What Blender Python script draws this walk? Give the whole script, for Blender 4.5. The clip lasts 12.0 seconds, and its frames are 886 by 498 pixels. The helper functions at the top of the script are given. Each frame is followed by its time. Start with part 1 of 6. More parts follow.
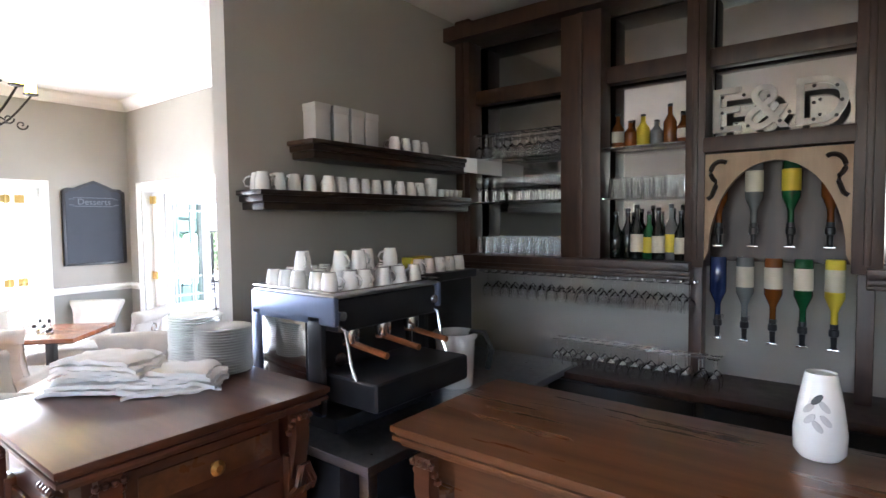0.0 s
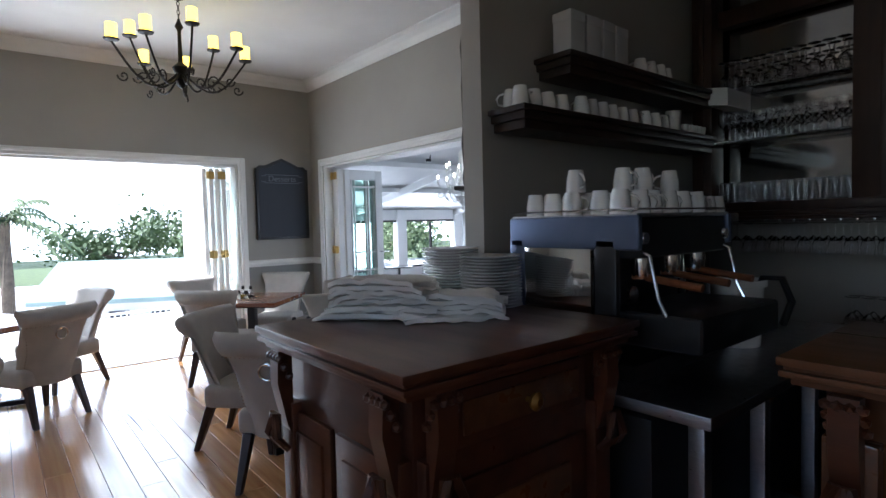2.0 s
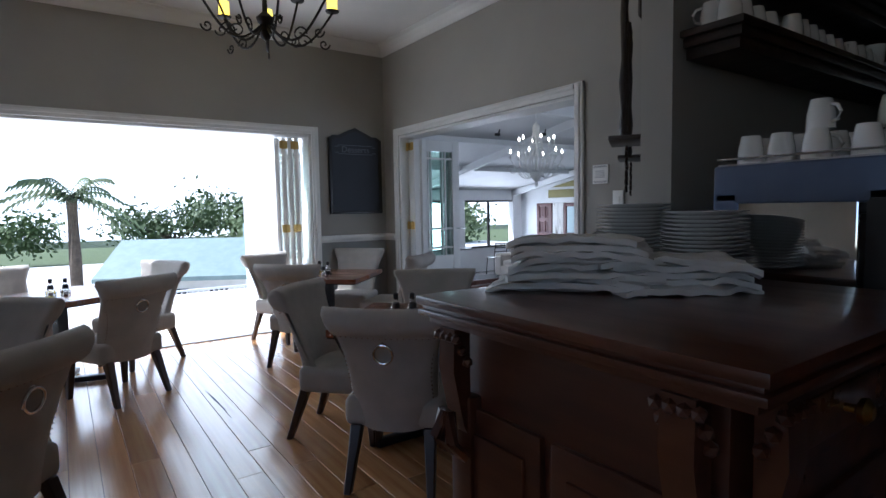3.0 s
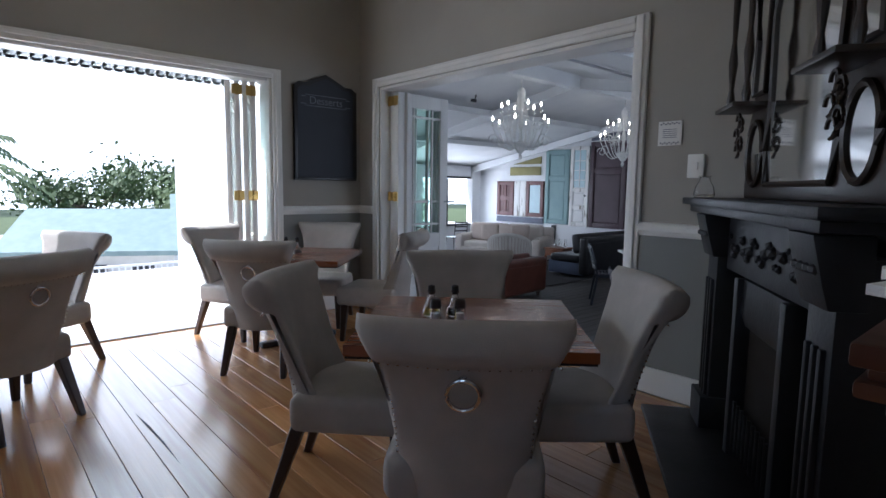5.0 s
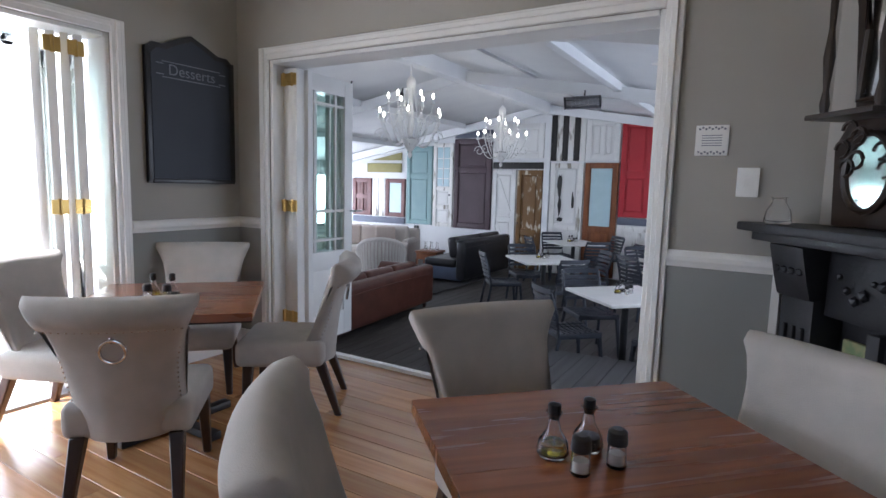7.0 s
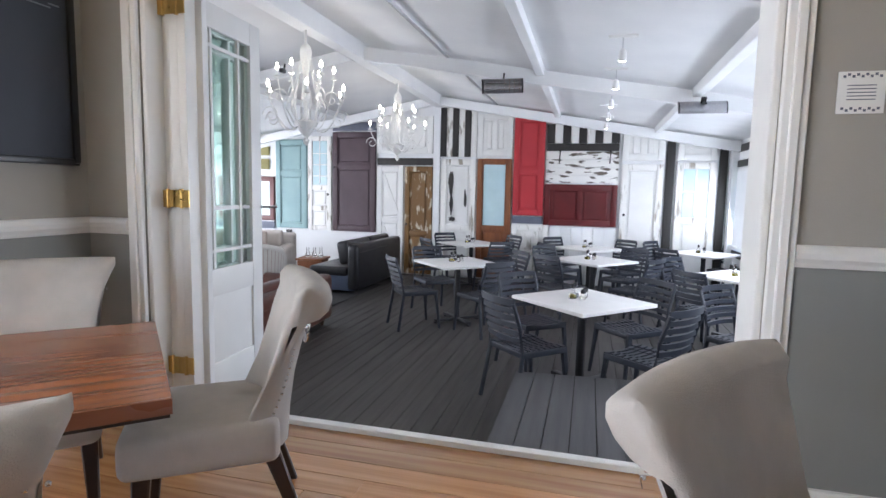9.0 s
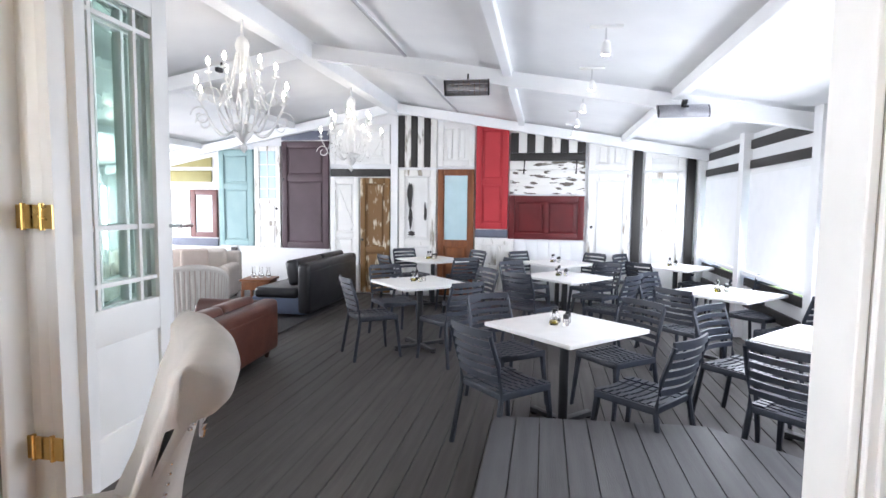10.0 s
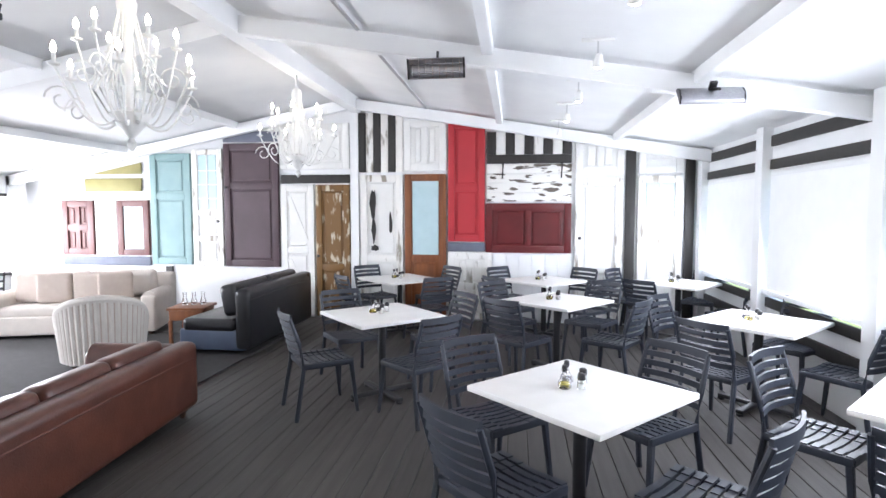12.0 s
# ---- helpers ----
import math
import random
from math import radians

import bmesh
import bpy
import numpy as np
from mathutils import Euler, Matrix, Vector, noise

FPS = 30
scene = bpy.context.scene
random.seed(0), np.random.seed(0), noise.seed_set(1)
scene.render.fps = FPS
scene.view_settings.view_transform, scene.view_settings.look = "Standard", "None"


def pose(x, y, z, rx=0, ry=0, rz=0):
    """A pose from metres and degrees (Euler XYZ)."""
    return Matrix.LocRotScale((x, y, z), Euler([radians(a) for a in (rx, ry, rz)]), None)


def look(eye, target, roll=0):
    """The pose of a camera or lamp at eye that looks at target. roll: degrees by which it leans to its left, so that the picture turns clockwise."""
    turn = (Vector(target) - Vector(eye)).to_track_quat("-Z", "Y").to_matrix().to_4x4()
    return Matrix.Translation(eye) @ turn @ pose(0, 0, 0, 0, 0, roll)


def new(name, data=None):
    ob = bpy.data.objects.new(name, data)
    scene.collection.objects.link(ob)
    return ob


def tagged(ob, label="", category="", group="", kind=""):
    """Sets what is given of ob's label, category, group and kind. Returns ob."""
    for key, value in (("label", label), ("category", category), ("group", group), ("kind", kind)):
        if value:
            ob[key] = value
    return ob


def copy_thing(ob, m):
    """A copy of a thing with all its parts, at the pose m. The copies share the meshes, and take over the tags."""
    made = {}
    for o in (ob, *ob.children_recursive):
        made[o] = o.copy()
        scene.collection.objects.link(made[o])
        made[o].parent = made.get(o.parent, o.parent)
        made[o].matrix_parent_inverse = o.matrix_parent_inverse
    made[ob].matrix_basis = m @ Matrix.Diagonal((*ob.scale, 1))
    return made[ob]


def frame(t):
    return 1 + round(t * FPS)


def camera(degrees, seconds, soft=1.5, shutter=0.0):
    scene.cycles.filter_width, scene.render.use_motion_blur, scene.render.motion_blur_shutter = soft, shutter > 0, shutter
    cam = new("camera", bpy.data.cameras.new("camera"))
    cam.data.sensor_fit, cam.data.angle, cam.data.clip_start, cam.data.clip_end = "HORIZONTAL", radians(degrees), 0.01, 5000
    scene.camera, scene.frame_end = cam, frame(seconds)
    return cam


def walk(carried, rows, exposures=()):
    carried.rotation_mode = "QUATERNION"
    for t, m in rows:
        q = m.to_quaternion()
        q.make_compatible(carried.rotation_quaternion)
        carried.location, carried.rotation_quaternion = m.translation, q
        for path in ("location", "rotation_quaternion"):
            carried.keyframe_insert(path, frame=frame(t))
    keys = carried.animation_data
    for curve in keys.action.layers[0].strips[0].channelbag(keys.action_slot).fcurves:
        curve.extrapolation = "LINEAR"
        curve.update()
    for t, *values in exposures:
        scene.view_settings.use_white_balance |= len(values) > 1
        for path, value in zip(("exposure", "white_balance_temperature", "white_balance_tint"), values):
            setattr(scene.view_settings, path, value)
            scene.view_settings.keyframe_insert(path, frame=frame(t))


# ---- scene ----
cam = camera(78.0, 12.0)
PATH = [
    (0, (-0.096, 0.654, 1.633), (-1.324, 2.23, 1.528), -0.6),
    (0.5, (-0.2, 0.608, 1.554), (-1.494, 2.131, 1.457), -0.7),
    (1, (-0.355, 0.573, 1.467), (-1.734, 2.018, 1.375), -1.0),
    (1.5, (-0.566, 0.522, 1.382), (-2.034, 1.877, 1.293), -1.3),
    (2, (-0.8, 0.469, 1.312), (-2.346, 1.735, 1.218), -1.4),
    (2.5, (-1.115, 0.44, 1.246), (-2.718, 1.631, 1.128), -1.0),
    (3, (-1.418, 0.391, 1.207), (-3.054, 1.532, 1.061), -1.0),
    (3.2, (-1.528, 0.371, 1.197), (-3.169, 1.504, 1.045), -1.0),
    (4.8, (-2.371, 0.504, 1.09), (-3.91, 1.764, 0.885), 0.9),
    (5, (-2.479, 0.555, 1.116), (-3.966, 1.874, 0.894), 0.8),
    (5.5, (-2.752, 0.647, 1.171), (-4.103, 2.101, 0.926), 0.7),
    (6, (-3.061, 0.722, 1.194), (-4.338, 2.242, 0.95), 1.0),
    (6.5, (-3.374, 0.744, 1.204), (-4.537, 2.354, 0.963), 1.3),
    (7, (-3.714, 0.797, 1.207), (-4.718, 2.511, 0.973), 1.5),
    (7.2, (-3.845, 0.815, 1.208), (-4.81, 2.554, 0.972), 1.4),
    (8.8, (-4.686, 1.311, 1.112), (-5.247, 3.219, 0.894), 1.2),
    (9, (-4.76, 1.44, 1.09), (-5.27, 3.362, 0.88), 1.2),
    (9.5, (-4.824, 1.694, 1.093), (-5.233, 3.642, 0.899), 0.8),
    (10, (-4.948, 2.044, 1.086), (-5.31, 4.005, 0.925), 0.7),
    (10.5, (-4.997, 2.349, 1.109), (-5.323, 4.317, 0.966), 0.6),
    (11, (-5.026, 2.663, 1.118), (-5.329, 4.634, 0.977), 0.4),
    (11.5, (-5.055, 2.947, 1.119), (-5.34, 4.922, 0.979), 0.2),
    (12, (-5.124, 3.226, 1.136), (-5.383, 5.205, 0.999), 0.0),
]
EXPOSURES = [(0, 3.95, 5800, 15), (1.5, 3.8, 5750, 14), (1.75, 2.5, 5600, 13), (2.1, 1.35, 5500, 12), (3.2, 0.62, 5400, 13), (5.0, 0.7, 5550, 14), (6.5, 1.27, 5700, 15),
             (7.2, 1.53, 5800, 16), (8.8, 2.05, 6050, 16), (9.5, 2.35, 6250, 16), (10.2, 2.6, 6300, 16), (12.0, 2.65, 6300, 16)]
walk(cam, [(t, look(eye, target, roll)) for t, eye, target, roll in PATH], EXPOSURES)

# ---- world and light ----
world = bpy.data.worlds.new("sky")
scene.world = world
world.use_nodes = True
sky = world.node_tree.nodes.new("ShaderNodeTexSky")
sky.sky_type, sky.sun_disc = "NISHITA", False
sky.sun_elevation, sky.sun_rotation = radians(58), radians(200)
world.node_tree.nodes["Background"].inputs["Strength"].default_value = 0.15
world.node_tree.links.new(sky.outputs[0], world.node_tree.nodes["Background"].inputs["Color"])
sun = new("sun", bpy.data.lights.new("sun", "SUN"))
sun.data.energy, sun.data.angle, sun.data.color = 5.0, radians(0.6), (1, 0.95, 0.88)
sun.matrix_world = look((-4, -9, 15), (0, 0, 0))


# Area lamps added at windows and openings to stand in for daylight.
def window_light(eye, target, w, h, watts, colour=(0.9, 0.95, 1)):
    lamp = new("window_light", bpy.data.lights.new("window_light", "AREA"))
    lamp.data.shape, lamp.data.size, lamp.data.size_y = "RECTANGLE", w, h
    lamp.data.energy, lamp.data.color = watts, colour
    lamp.matrix_world = look(eye, target)
    return lamp


FL, DK, PL = -0.05, -0.52, -0.21   # levels of the dining floor, the deck and its landing
CEIL = 3.05
for yy in (4.97, 6.5, 8.45, 10.4):
    window_light((-2.56, yy, 0.92), (-5, yy, 0.5), 0.9 if yy < 5 else 1.55, 1.1, 8 if yy < 5 else 9 if yy > 10 else 12.5, (0.86, 0.93, 1))
for yy in (5.6, 8.0, 10.2):
    window_light((-13.1, yy, 0.75), (-9, yy, 0.4), 1.6, 1.2, 21, (0.92, 0.96, 1))
# Weak fill lamps added just inside the south windows.
for xx in (-1.5, 0.6):
    window_light((xx, -3.12, 1.85), (xx, 0, 1.3), 1.1, 1.5, 0.8, (0.92, 0.96, 1))
# Fill lamp added across the folding-door opening to strengthen the daylight.
window_light((-7.28, 0.71, 1.0), (-5, 0.71, 0.9), 3.7, 1.9, 14.5, (0.93, 0.96, 1))

# ---- materials ----


def nodes_of(name):
    m = bpy.data.materials.new(name)
    m.use_nodes = True
    t = m.node_tree
    return m, t, t.nodes["Principled BSDF"]


def mat(name, a, b=None, rough=0.5, metal=0.0, scale=6.0, stretch=(1, 1, 1), bump=0.15, fine=60.0, spread=0.0, coat=0.0, lo=0.35, hi=0.65):
    """Two tones mixed by noise, with finer grain in relief; spread varies the tone from piece to piece."""
    m, t, p = nodes_of(name)
    b = b or tuple(c * 0.8 for c in a)
    N, L = t.nodes.new, t.links.new
    tc, mp = N("ShaderNodeTexCoord"), N("ShaderNodeMapping")
    mp.inputs["Scale"].default_value = stretch
    oi = N("ShaderNodeObjectInfo")
    L(tc.outputs["Object"], mp.inputs["Vector"])
    n1, n2 = N("ShaderNodeTexNoise"), N("ShaderNodeTexNoise")
    n1.noise_dimensions = "4D"
    n1.inputs["Scale"].default_value, n1.inputs["Detail"].default_value = scale, 6
    n2.inputs["Scale"].default_value, n2.inputs["Detail"].default_value = fine, 4
    mul = N("ShaderNodeMath")
    mul.operation = "MULTIPLY"
    mul.inputs[1].default_value = 37.0
    L(oi.outputs["Random"], mul.inputs[0])
    L(mul.outputs[0], n1.inputs["W"])
    for n in (n1, n2):
        L(mp.outputs[0], n.inputs["Vector"])
    ramp = N("ShaderNodeValToRGB")
    ramp.color_ramp.elements[0].position, ramp.color_ramp.elements[1].position = lo, hi
    ramp.color_ramp.elements[0].color, ramp.color_ramp.elements[1].color = (*a, 1), (*b, 1)
    L(n1.outputs["Fac"], ramp.inputs[0])
    hsv = N("ShaderNodeHueSaturation")
    mr = N("ShaderNodeMapRange")
    mr.inputs["To Min"].default_value, mr.inputs["To Max"].default_value = 1 - spread, 1 + spread
    L(oi.outputs["Random"], mr.inputs["Value"])
    L(mr.outputs[0], hsv.inputs["Value"])
    L(ramp.outputs[0], hsv.inputs["Color"])
    L(hsv.outputs[0], p.inputs["Base Color"])
    rr = N("ShaderNodeMapRange")
    rr.inputs["To Min"].default_value, rr.inputs["To Max"].default_value = max(rough - 0.08, 0.02), min(rough + 0.1, 1)
    L(n1.outputs["Fac"], rr.inputs["Value"])
    L(rr.outputs[0], p.inputs["Roughness"])
    p.inputs["Metallic"].default_value = metal
    p.inputs["Coat Weight"].default_value = coat
    p.inputs["Coat Roughness"].default_value = 0.15
    if bump:
        bp = N("ShaderNodeBump")
        bp.inputs["Strength"].default_value, bp.inputs["Distance"].default_value = bump, 0.004
        L(n2.outputs["Fac"], bp.inputs["Height"])
        L(bp.outputs[0], p.inputs["Normal"])
    return m


def glass(name, colour=(1, 1, 1), rough=0.02, ior=1.45):
    m, t, p = nodes_of(name)
    p.inputs["Base Color"].default_value = (*colour, 1)
    p.inputs["Roughness"].default_value = rough
    p.inputs["Transmission Weight"].default_value = 1
    p.inputs["IOR"].default_value = ior
    return m


def glow(name, colour, strength):
    m, t, p = nodes_of(name)
    p.inputs["Base Color"].default_value = (*colour, 1)
    p.inputs["Emission Color"].default_value = (*colour, 1)
    p.inputs["Emission Strength"].default_value = strength
    return m


M_WALL = mat("greige_paint", (0.36, 0.345, 0.31), (0.33, 0.315, 0.285), 0.8, scale=1.5, bump=0.12, fine=150)
M_WALL_LOW = mat("grey_paint", (0.25, 0.255, 0.245), (0.225, 0.23, 0.222), 0.7, scale=1.5, bump=0.12, fine=150)
M_CEIL = mat("ceiling_paint", (0.78, 0.78, 0.76), (0.72, 0.72, 0.70), 0.85, scale=2, bump=0.1)
M_WHITE = mat("white_paint", (0.8, 0.8, 0.78), (0.74, 0.74, 0.72), 0.45, scale=3, bump=0.1)
M_DECKWHITE = mat("white_boards", (0.82, 0.83, 0.83), (0.76, 0.77, 0.78), 0.6, scale=2, bump=0.15)
M_PEEL = mat("peeling_white_paint", (0.80, 0.79, 0.76), (0.30, 0.27, 0.22), 0.7, scale=7, stretch=(1.4, 1, 0.3), bump=0.5, lo=0.56, hi=0.64)
M_FLAKE = mat("flaking_white_boards", (0.80, 0.79, 0.76), (0.12, 0.10, 0.08), 0.75, scale=7, stretch=(0.6, 1, 2), bump=0.5, lo=0.56, hi=0.60)
M_FLOOR = mat("floor_planks", (0.56, 0.30, 0.12), (0.40, 0.18, 0.065), 0.22, scale=5, stretch=(0.25, 6, 1), bump=0.08, fine=30, spread=0.28, coat=0.5)
M_GAP = mat("dark_joint", (0.02, 0.014, 0.01), rough=0.9)
M_DECK = mat("deck_boards", (0.060, 0.053, 0.048), (0.045, 0.040, 0.037), 0.55, scale=4, stretch=(6, 0.4, 1), bump=0.3, fine=40, spread=0.12)
M_LAND = mat("landing_boards", (0.085, 0.083, 0.086), (0.066, 0.065, 0.068), 0.5, scale=4, stretch=(6, 0.4, 1), bump=0.3, fine=40, spread=0.1)
M_CARPET = mat("grey_mat", (0.045, 0.043, 0.043), (0.036, 0.034, 0.034), 0.95, scale=20, bump=0.5, fine=300)
M_MAHOG = mat("mahogany", (0.10, 0.034, 0.016), (0.055, 0.018, 0.010), 0.3, scale=4, stretch=(0.5, 4, 4), bump=0.08, fine=40, coat=0.3)
M_BAR = mat("bar_wood", (0.16, 0.065, 0.026), (0.085, 0.033, 0.014), 0.28, scale=4, stretch=(0.4, 5, 5), bump=0.08, fine=40, coat=0.35)
M_DARKWOOD = mat("dark_wood", (0.03, 0.018, 0.011), (0.018, 0.010, 0.007), 0.35, scale=5, stretch=(1, 4, 4), bump=0.1)
M_BACKBAR = mat("back_bar_wood", (0.05, 0.022, 0.012), (0.028, 0.012, 0.007), 0.4, scale=5, stretch=(4, 4, 0.6), bump=0.1)
M_ARCH = mat("arch_wood", (0.34, 0.23, 0.13), (0.23, 0.15, 0.08), 0.45, scale=4, stretch=(4, 4, 0.7), bump=0.1)
M_TABLE = mat("table_wood", (0.30, 0.105, 0.038), (0.17, 0.05, 0.019), 0.25, scale=4, stretch=(0.35, 7, 1), bump=0.06, fine=30, spread=0.18, coat=0.35)
M_FABRIC = mat("linen_upholstery", (0.47, 0.44, 0.405), (0.41, 0.385, 0.355), 0.95, scale=9, bump=0.5, fine=380, spread=0.04)
M_LEG = mat("dark_leg_wood", (0.045, 0.022, 0.013), (0.028, 0.014, 0.009), 0.35, scale=8)
M_CHROME = mat("chrome", (0.75, 0.75, 0.76), (0.68, 0.68, 0.69), 0.15, 1.0, bump=0)
M_BRASS = mat("brass", (0.62, 0.42, 0.14), (0.48, 0.31, 0.10), 0.28, 1.0, bump=0.05)
M_IRON = mat("wrought_iron", (0.03, 0.026, 0.024), (0.018, 0.016, 0.015), 0.5, 0.6, bump=0.2)
M_BLACK = mat("black_cast_iron", (0.014, 0.014, 0.017), (0.009, 0.009, 0.011), 0.5, 0.0, scale=8, bump=0.3)
M_STEEL = mat("brushed_steel", (0.5, 0.5, 0.52), (0.42, 0.42, 0.45), 0.3, 1.0, scale=30, stretch=(1, 1, 10))
M_MACH = mat("machine_panel", (0.16, 0.20, 0.30), (0.13, 0.165, 0.26), 0.3, 0.7, bump=0.02)
M_DARKPLASTIC = mat("black_plastic", (0.018, 0.018, 0.02), (0.012, 0.012, 0.014), 0.35, bump=0.05)
M_CHINA = mat("white_china", (0.82, 0.82, 0.80), (0.79, 0.79, 0.77), 0.15, bump=0.0, coat=0.3)
M_CLOTH = mat("white_linen", (0.80, 0.79, 0.77), (0.74, 0.73, 0.71), 0.95, scale=10, bump=0.4, fine=250)
M_NAVY = mat("charcoal_resin", (0.022, 0.028, 0.042), (0.017, 0.021, 0.033), 0.42, scale=10, bump=0.1, fine=200, spread=0.1)
M_TOP = mat("white_tabletop", (0.80, 0.79, 0.77), (0.76, 0.75, 0.73), 0.35, scale=8, bump=0.03)
M_TABBASE = mat("black_steel", (0.012, 0.012, 0.015), rough=0.4)
M_LEATHER = mat("brown_leather", (0.105, 0.033, 0.02), (0.068, 0.022, 0.014), 0.36, scale=6, bump=0.35, fine=90)
M_BLEATHER = mat("black_leather", (0.016, 0.016, 0.019), (0.010, 0.010, 0.013), 0.3, scale=6, bump=0.3, fine=90)
M_BLUEPANEL = mat("grey_blue_leather", (0.10, 0.13, 0.20), (0.085, 0.11, 0.17), 0.4, scale=6, bump=0.3, fine=90)
M_CREAM = mat("cream_fabric", (0.58, 0.53, 0.48), (0.52, 0.475, 0.43), 0.95, scale=6, bump=0.4, fine=250)
M_CUSHION = mat("taupe_cushion_fabric", (0.46, 0.39, 0.34), (0.41, 0.345, 0.30), 0.95, scale=6, bump=0.4, fine=250)
M_STRIPE = mat("striped_fabric", (0.60, 0.57, 0.53), (0.54, 0.51, 0.47), 0.95, scale=6, bump=0.4, fine=250)
M_BOARD = mat("chalkboard", (0.022, 0.028, 0.042), (0.03, 0.036, 0.05), 0.6, scale=3, bump=0.1)
M_CHALK = mat("chalk", (0.2, 0.22, 0.25), rough=0.9)
M_MIRROR = mat("mirror_glass", (0.82, 0.83, 0.82), (0.8, 0.81, 0.8), 0.03, 1.0, bump=0)
# Mirror colour darkened to imitate the dim reflections in the back bar.
M_DIMMIRROR = mat("smoked_mirror_glass", (0.36, 0.36, 0.35), (0.32, 0.32, 0.31), 0.04, 1.0, bump=0)
M_GLASS = glass("clear_glass")
M_PANE = glass("window_pane", (0.86, 0.95, 0.92), 0.05, 1.1)
M_OIL = glass("oil", (0.75, 0.62, 0.05), 0.05)
M_YELLOWGLOW = glow("candle_shade", (1.0, 0.72, 0.08), 1.6)
M_BULB = glow("bulb", (1.0, 0.9, 0.72), 9.0)
M_SPOT = glow("spot_bulb", (1.0, 0.95, 0.85), 14.0)
M_STRIPB = mat("black_boards", (0.018, 0.016, 0.015), (0.03, 0.027, 0.025), 0.6, stretch=(3, 3, 0.5), bump=0.2)
M_RED = mat("red_paint", (0.48, 0.035, 0.045), (0.42, 0.03, 0.04), 0.45, scale=2, bump=0.1)
M_OXBLOOD = mat("oxblood_paint", (0.13, 0.012, 0.014), (0.09, 0.009, 0.011), 0.35, scale=3, bump=0.1)
M_PURPLE = mat("plum_paint", (0.075, 0.045, 0.055), (0.06, 0.034, 0.042), 0.5, scale=3, bump=0.15)
M_TEAL = mat("teal_paint", (0.25, 0.38, 0.38), (0.21, 0.33, 0.335), 0.55, scale=3, bump=0.15)
M_ORANGE = mat("orange_wood", (0.24, 0.085, 0.028), (0.16, 0.05, 0.018), 0.4, scale=4, stretch=(5, 5, 0.5), bump=0.1)
M_GOLD = mat("stripped_wood", (0.17, 0.085, 0.022), (0.62, 0.56, 0.44), 0.5, scale=6, stretch=(1.6, 1, 0.5), bump=0.3, lo=0.55, hi=0.62)
M_BROWN2 = mat("brown_door_paint", (0.14, 0.05, 0.045), (0.11, 0.038, 0.034), 0.45, scale=3, bump=0.1)
M_OLIVE = mat("olive_paint", (0.28, 0.25, 0.09), (0.23, 0.2, 0.07), 0.6, scale=3, bump=0.15)
M_SLATE = mat("slate_blue_paint", (0.13, 0.145, 0.19), (0.11, 0.12, 0.16), 0.6, bump=0.1)
M_FROST = mat("frosted_pane", (0.50, 0.66, 0.70), (0.46, 0.62, 0.66), 0.2, bump=0.02)
M_BLIND = mat("white_blind", (0.85, 0.86, 0.88), (0.82, 0.83, 0.85), 0.8, bump=0.05)
M_TILE = mat("green_tile", (0.22, 0.30, 0.16), (0.42, 0.38, 0.2), 0.2, scale=25, bump=0.05)
M_GRASS = mat("grass", (0.07, 0.10, 0.03), (0.05, 0.075, 0.022), 0.95, scale=3)
M_LEAF = mat("foliage", (0.10, 0.14, 0.06), (0.12, 0.16, 0.075), 0.7, scale=2, spread=0.2)
M_BARK = mat("bark", (0.13, 0.10, 0.07), (0.08, 0.06, 0.045), 0.9, scale=8, bump=0.5)
M_PATIO = mat("pale_paving", (0.72, 0.70, 0.66), (0.64, 0.62, 0.58), 0.8, scale=3, bump=0.2)
M_ROOF = mat("green_roof_sheet", (0.24, 0.31, 0.29), (0.20, 0.27, 0.25), 0.5, scale=3)
M_YELLOW = mat("yellow_card", (0.65, 0.52, 0.03), rough=0.5)
M_GREYCARD = mat("pale_card", (0.52, 0.52, 0.52), (0.48, 0.48, 0.48), 0.7)
M_LETTER = mat("galvanised_letter", (0.30, 0.29, 0.27), (0.22, 0.21, 0.20), 0.45, 0.7, scale=12)

# ---- mesh helpers ----


def B(bm, c, s, rz=0.0, tilt=0.0):
    """A box at centre c of size s."""
    r = bmesh.ops.create_cube(bm, size=1)
    m = pose(*c, tilt, 0, rz) @ Matrix.Diagonal((*s, 1))
    bmesh.ops.transform(bm, matrix=m, verts=r["verts"])
    return r["verts"]


def bev(bm, w, seg=2):
    es = [e for e in bm.edges if len(e.link_faces) == 2 and e.calc_face_angle(0) > 0.6]
    bmesh.ops.bevel(bm, geom=es, offset=w, segments=seg, profile=0.6, affect="EDGES", clamp_overlap=True)
    return bm


def box(c, s, w=0.0, rz=0.0, tilt=0.0, seg=2):
    bm = bmesh.new()
    B(bm, c, s, rz, tilt)
    return bev(bm, w, seg) if w else bm


def rod(bm, p0, p1, r0, r1=None, n=10):
    p0, p1 = Vector(p0), Vector(p1)
    d = p1 - p0
    r = bmesh.ops.create_cone(bm, cap_ends=True, segments=n, radius1=r0, radius2=r0 if r1 is None else r1, depth=d.length)
    m = Matrix.Translation((p0 + p1) / 2) @ d.to_track_quat("Z", "Y").to_matrix().to_4x4()
    bmesh.ops.transform(bm, matrix=m, verts=r["verts"])


def rods(*segs, n=10):
    bm = bmesh.new()
    for s in segs:
        rod(bm, *s, n=n)
    return bm


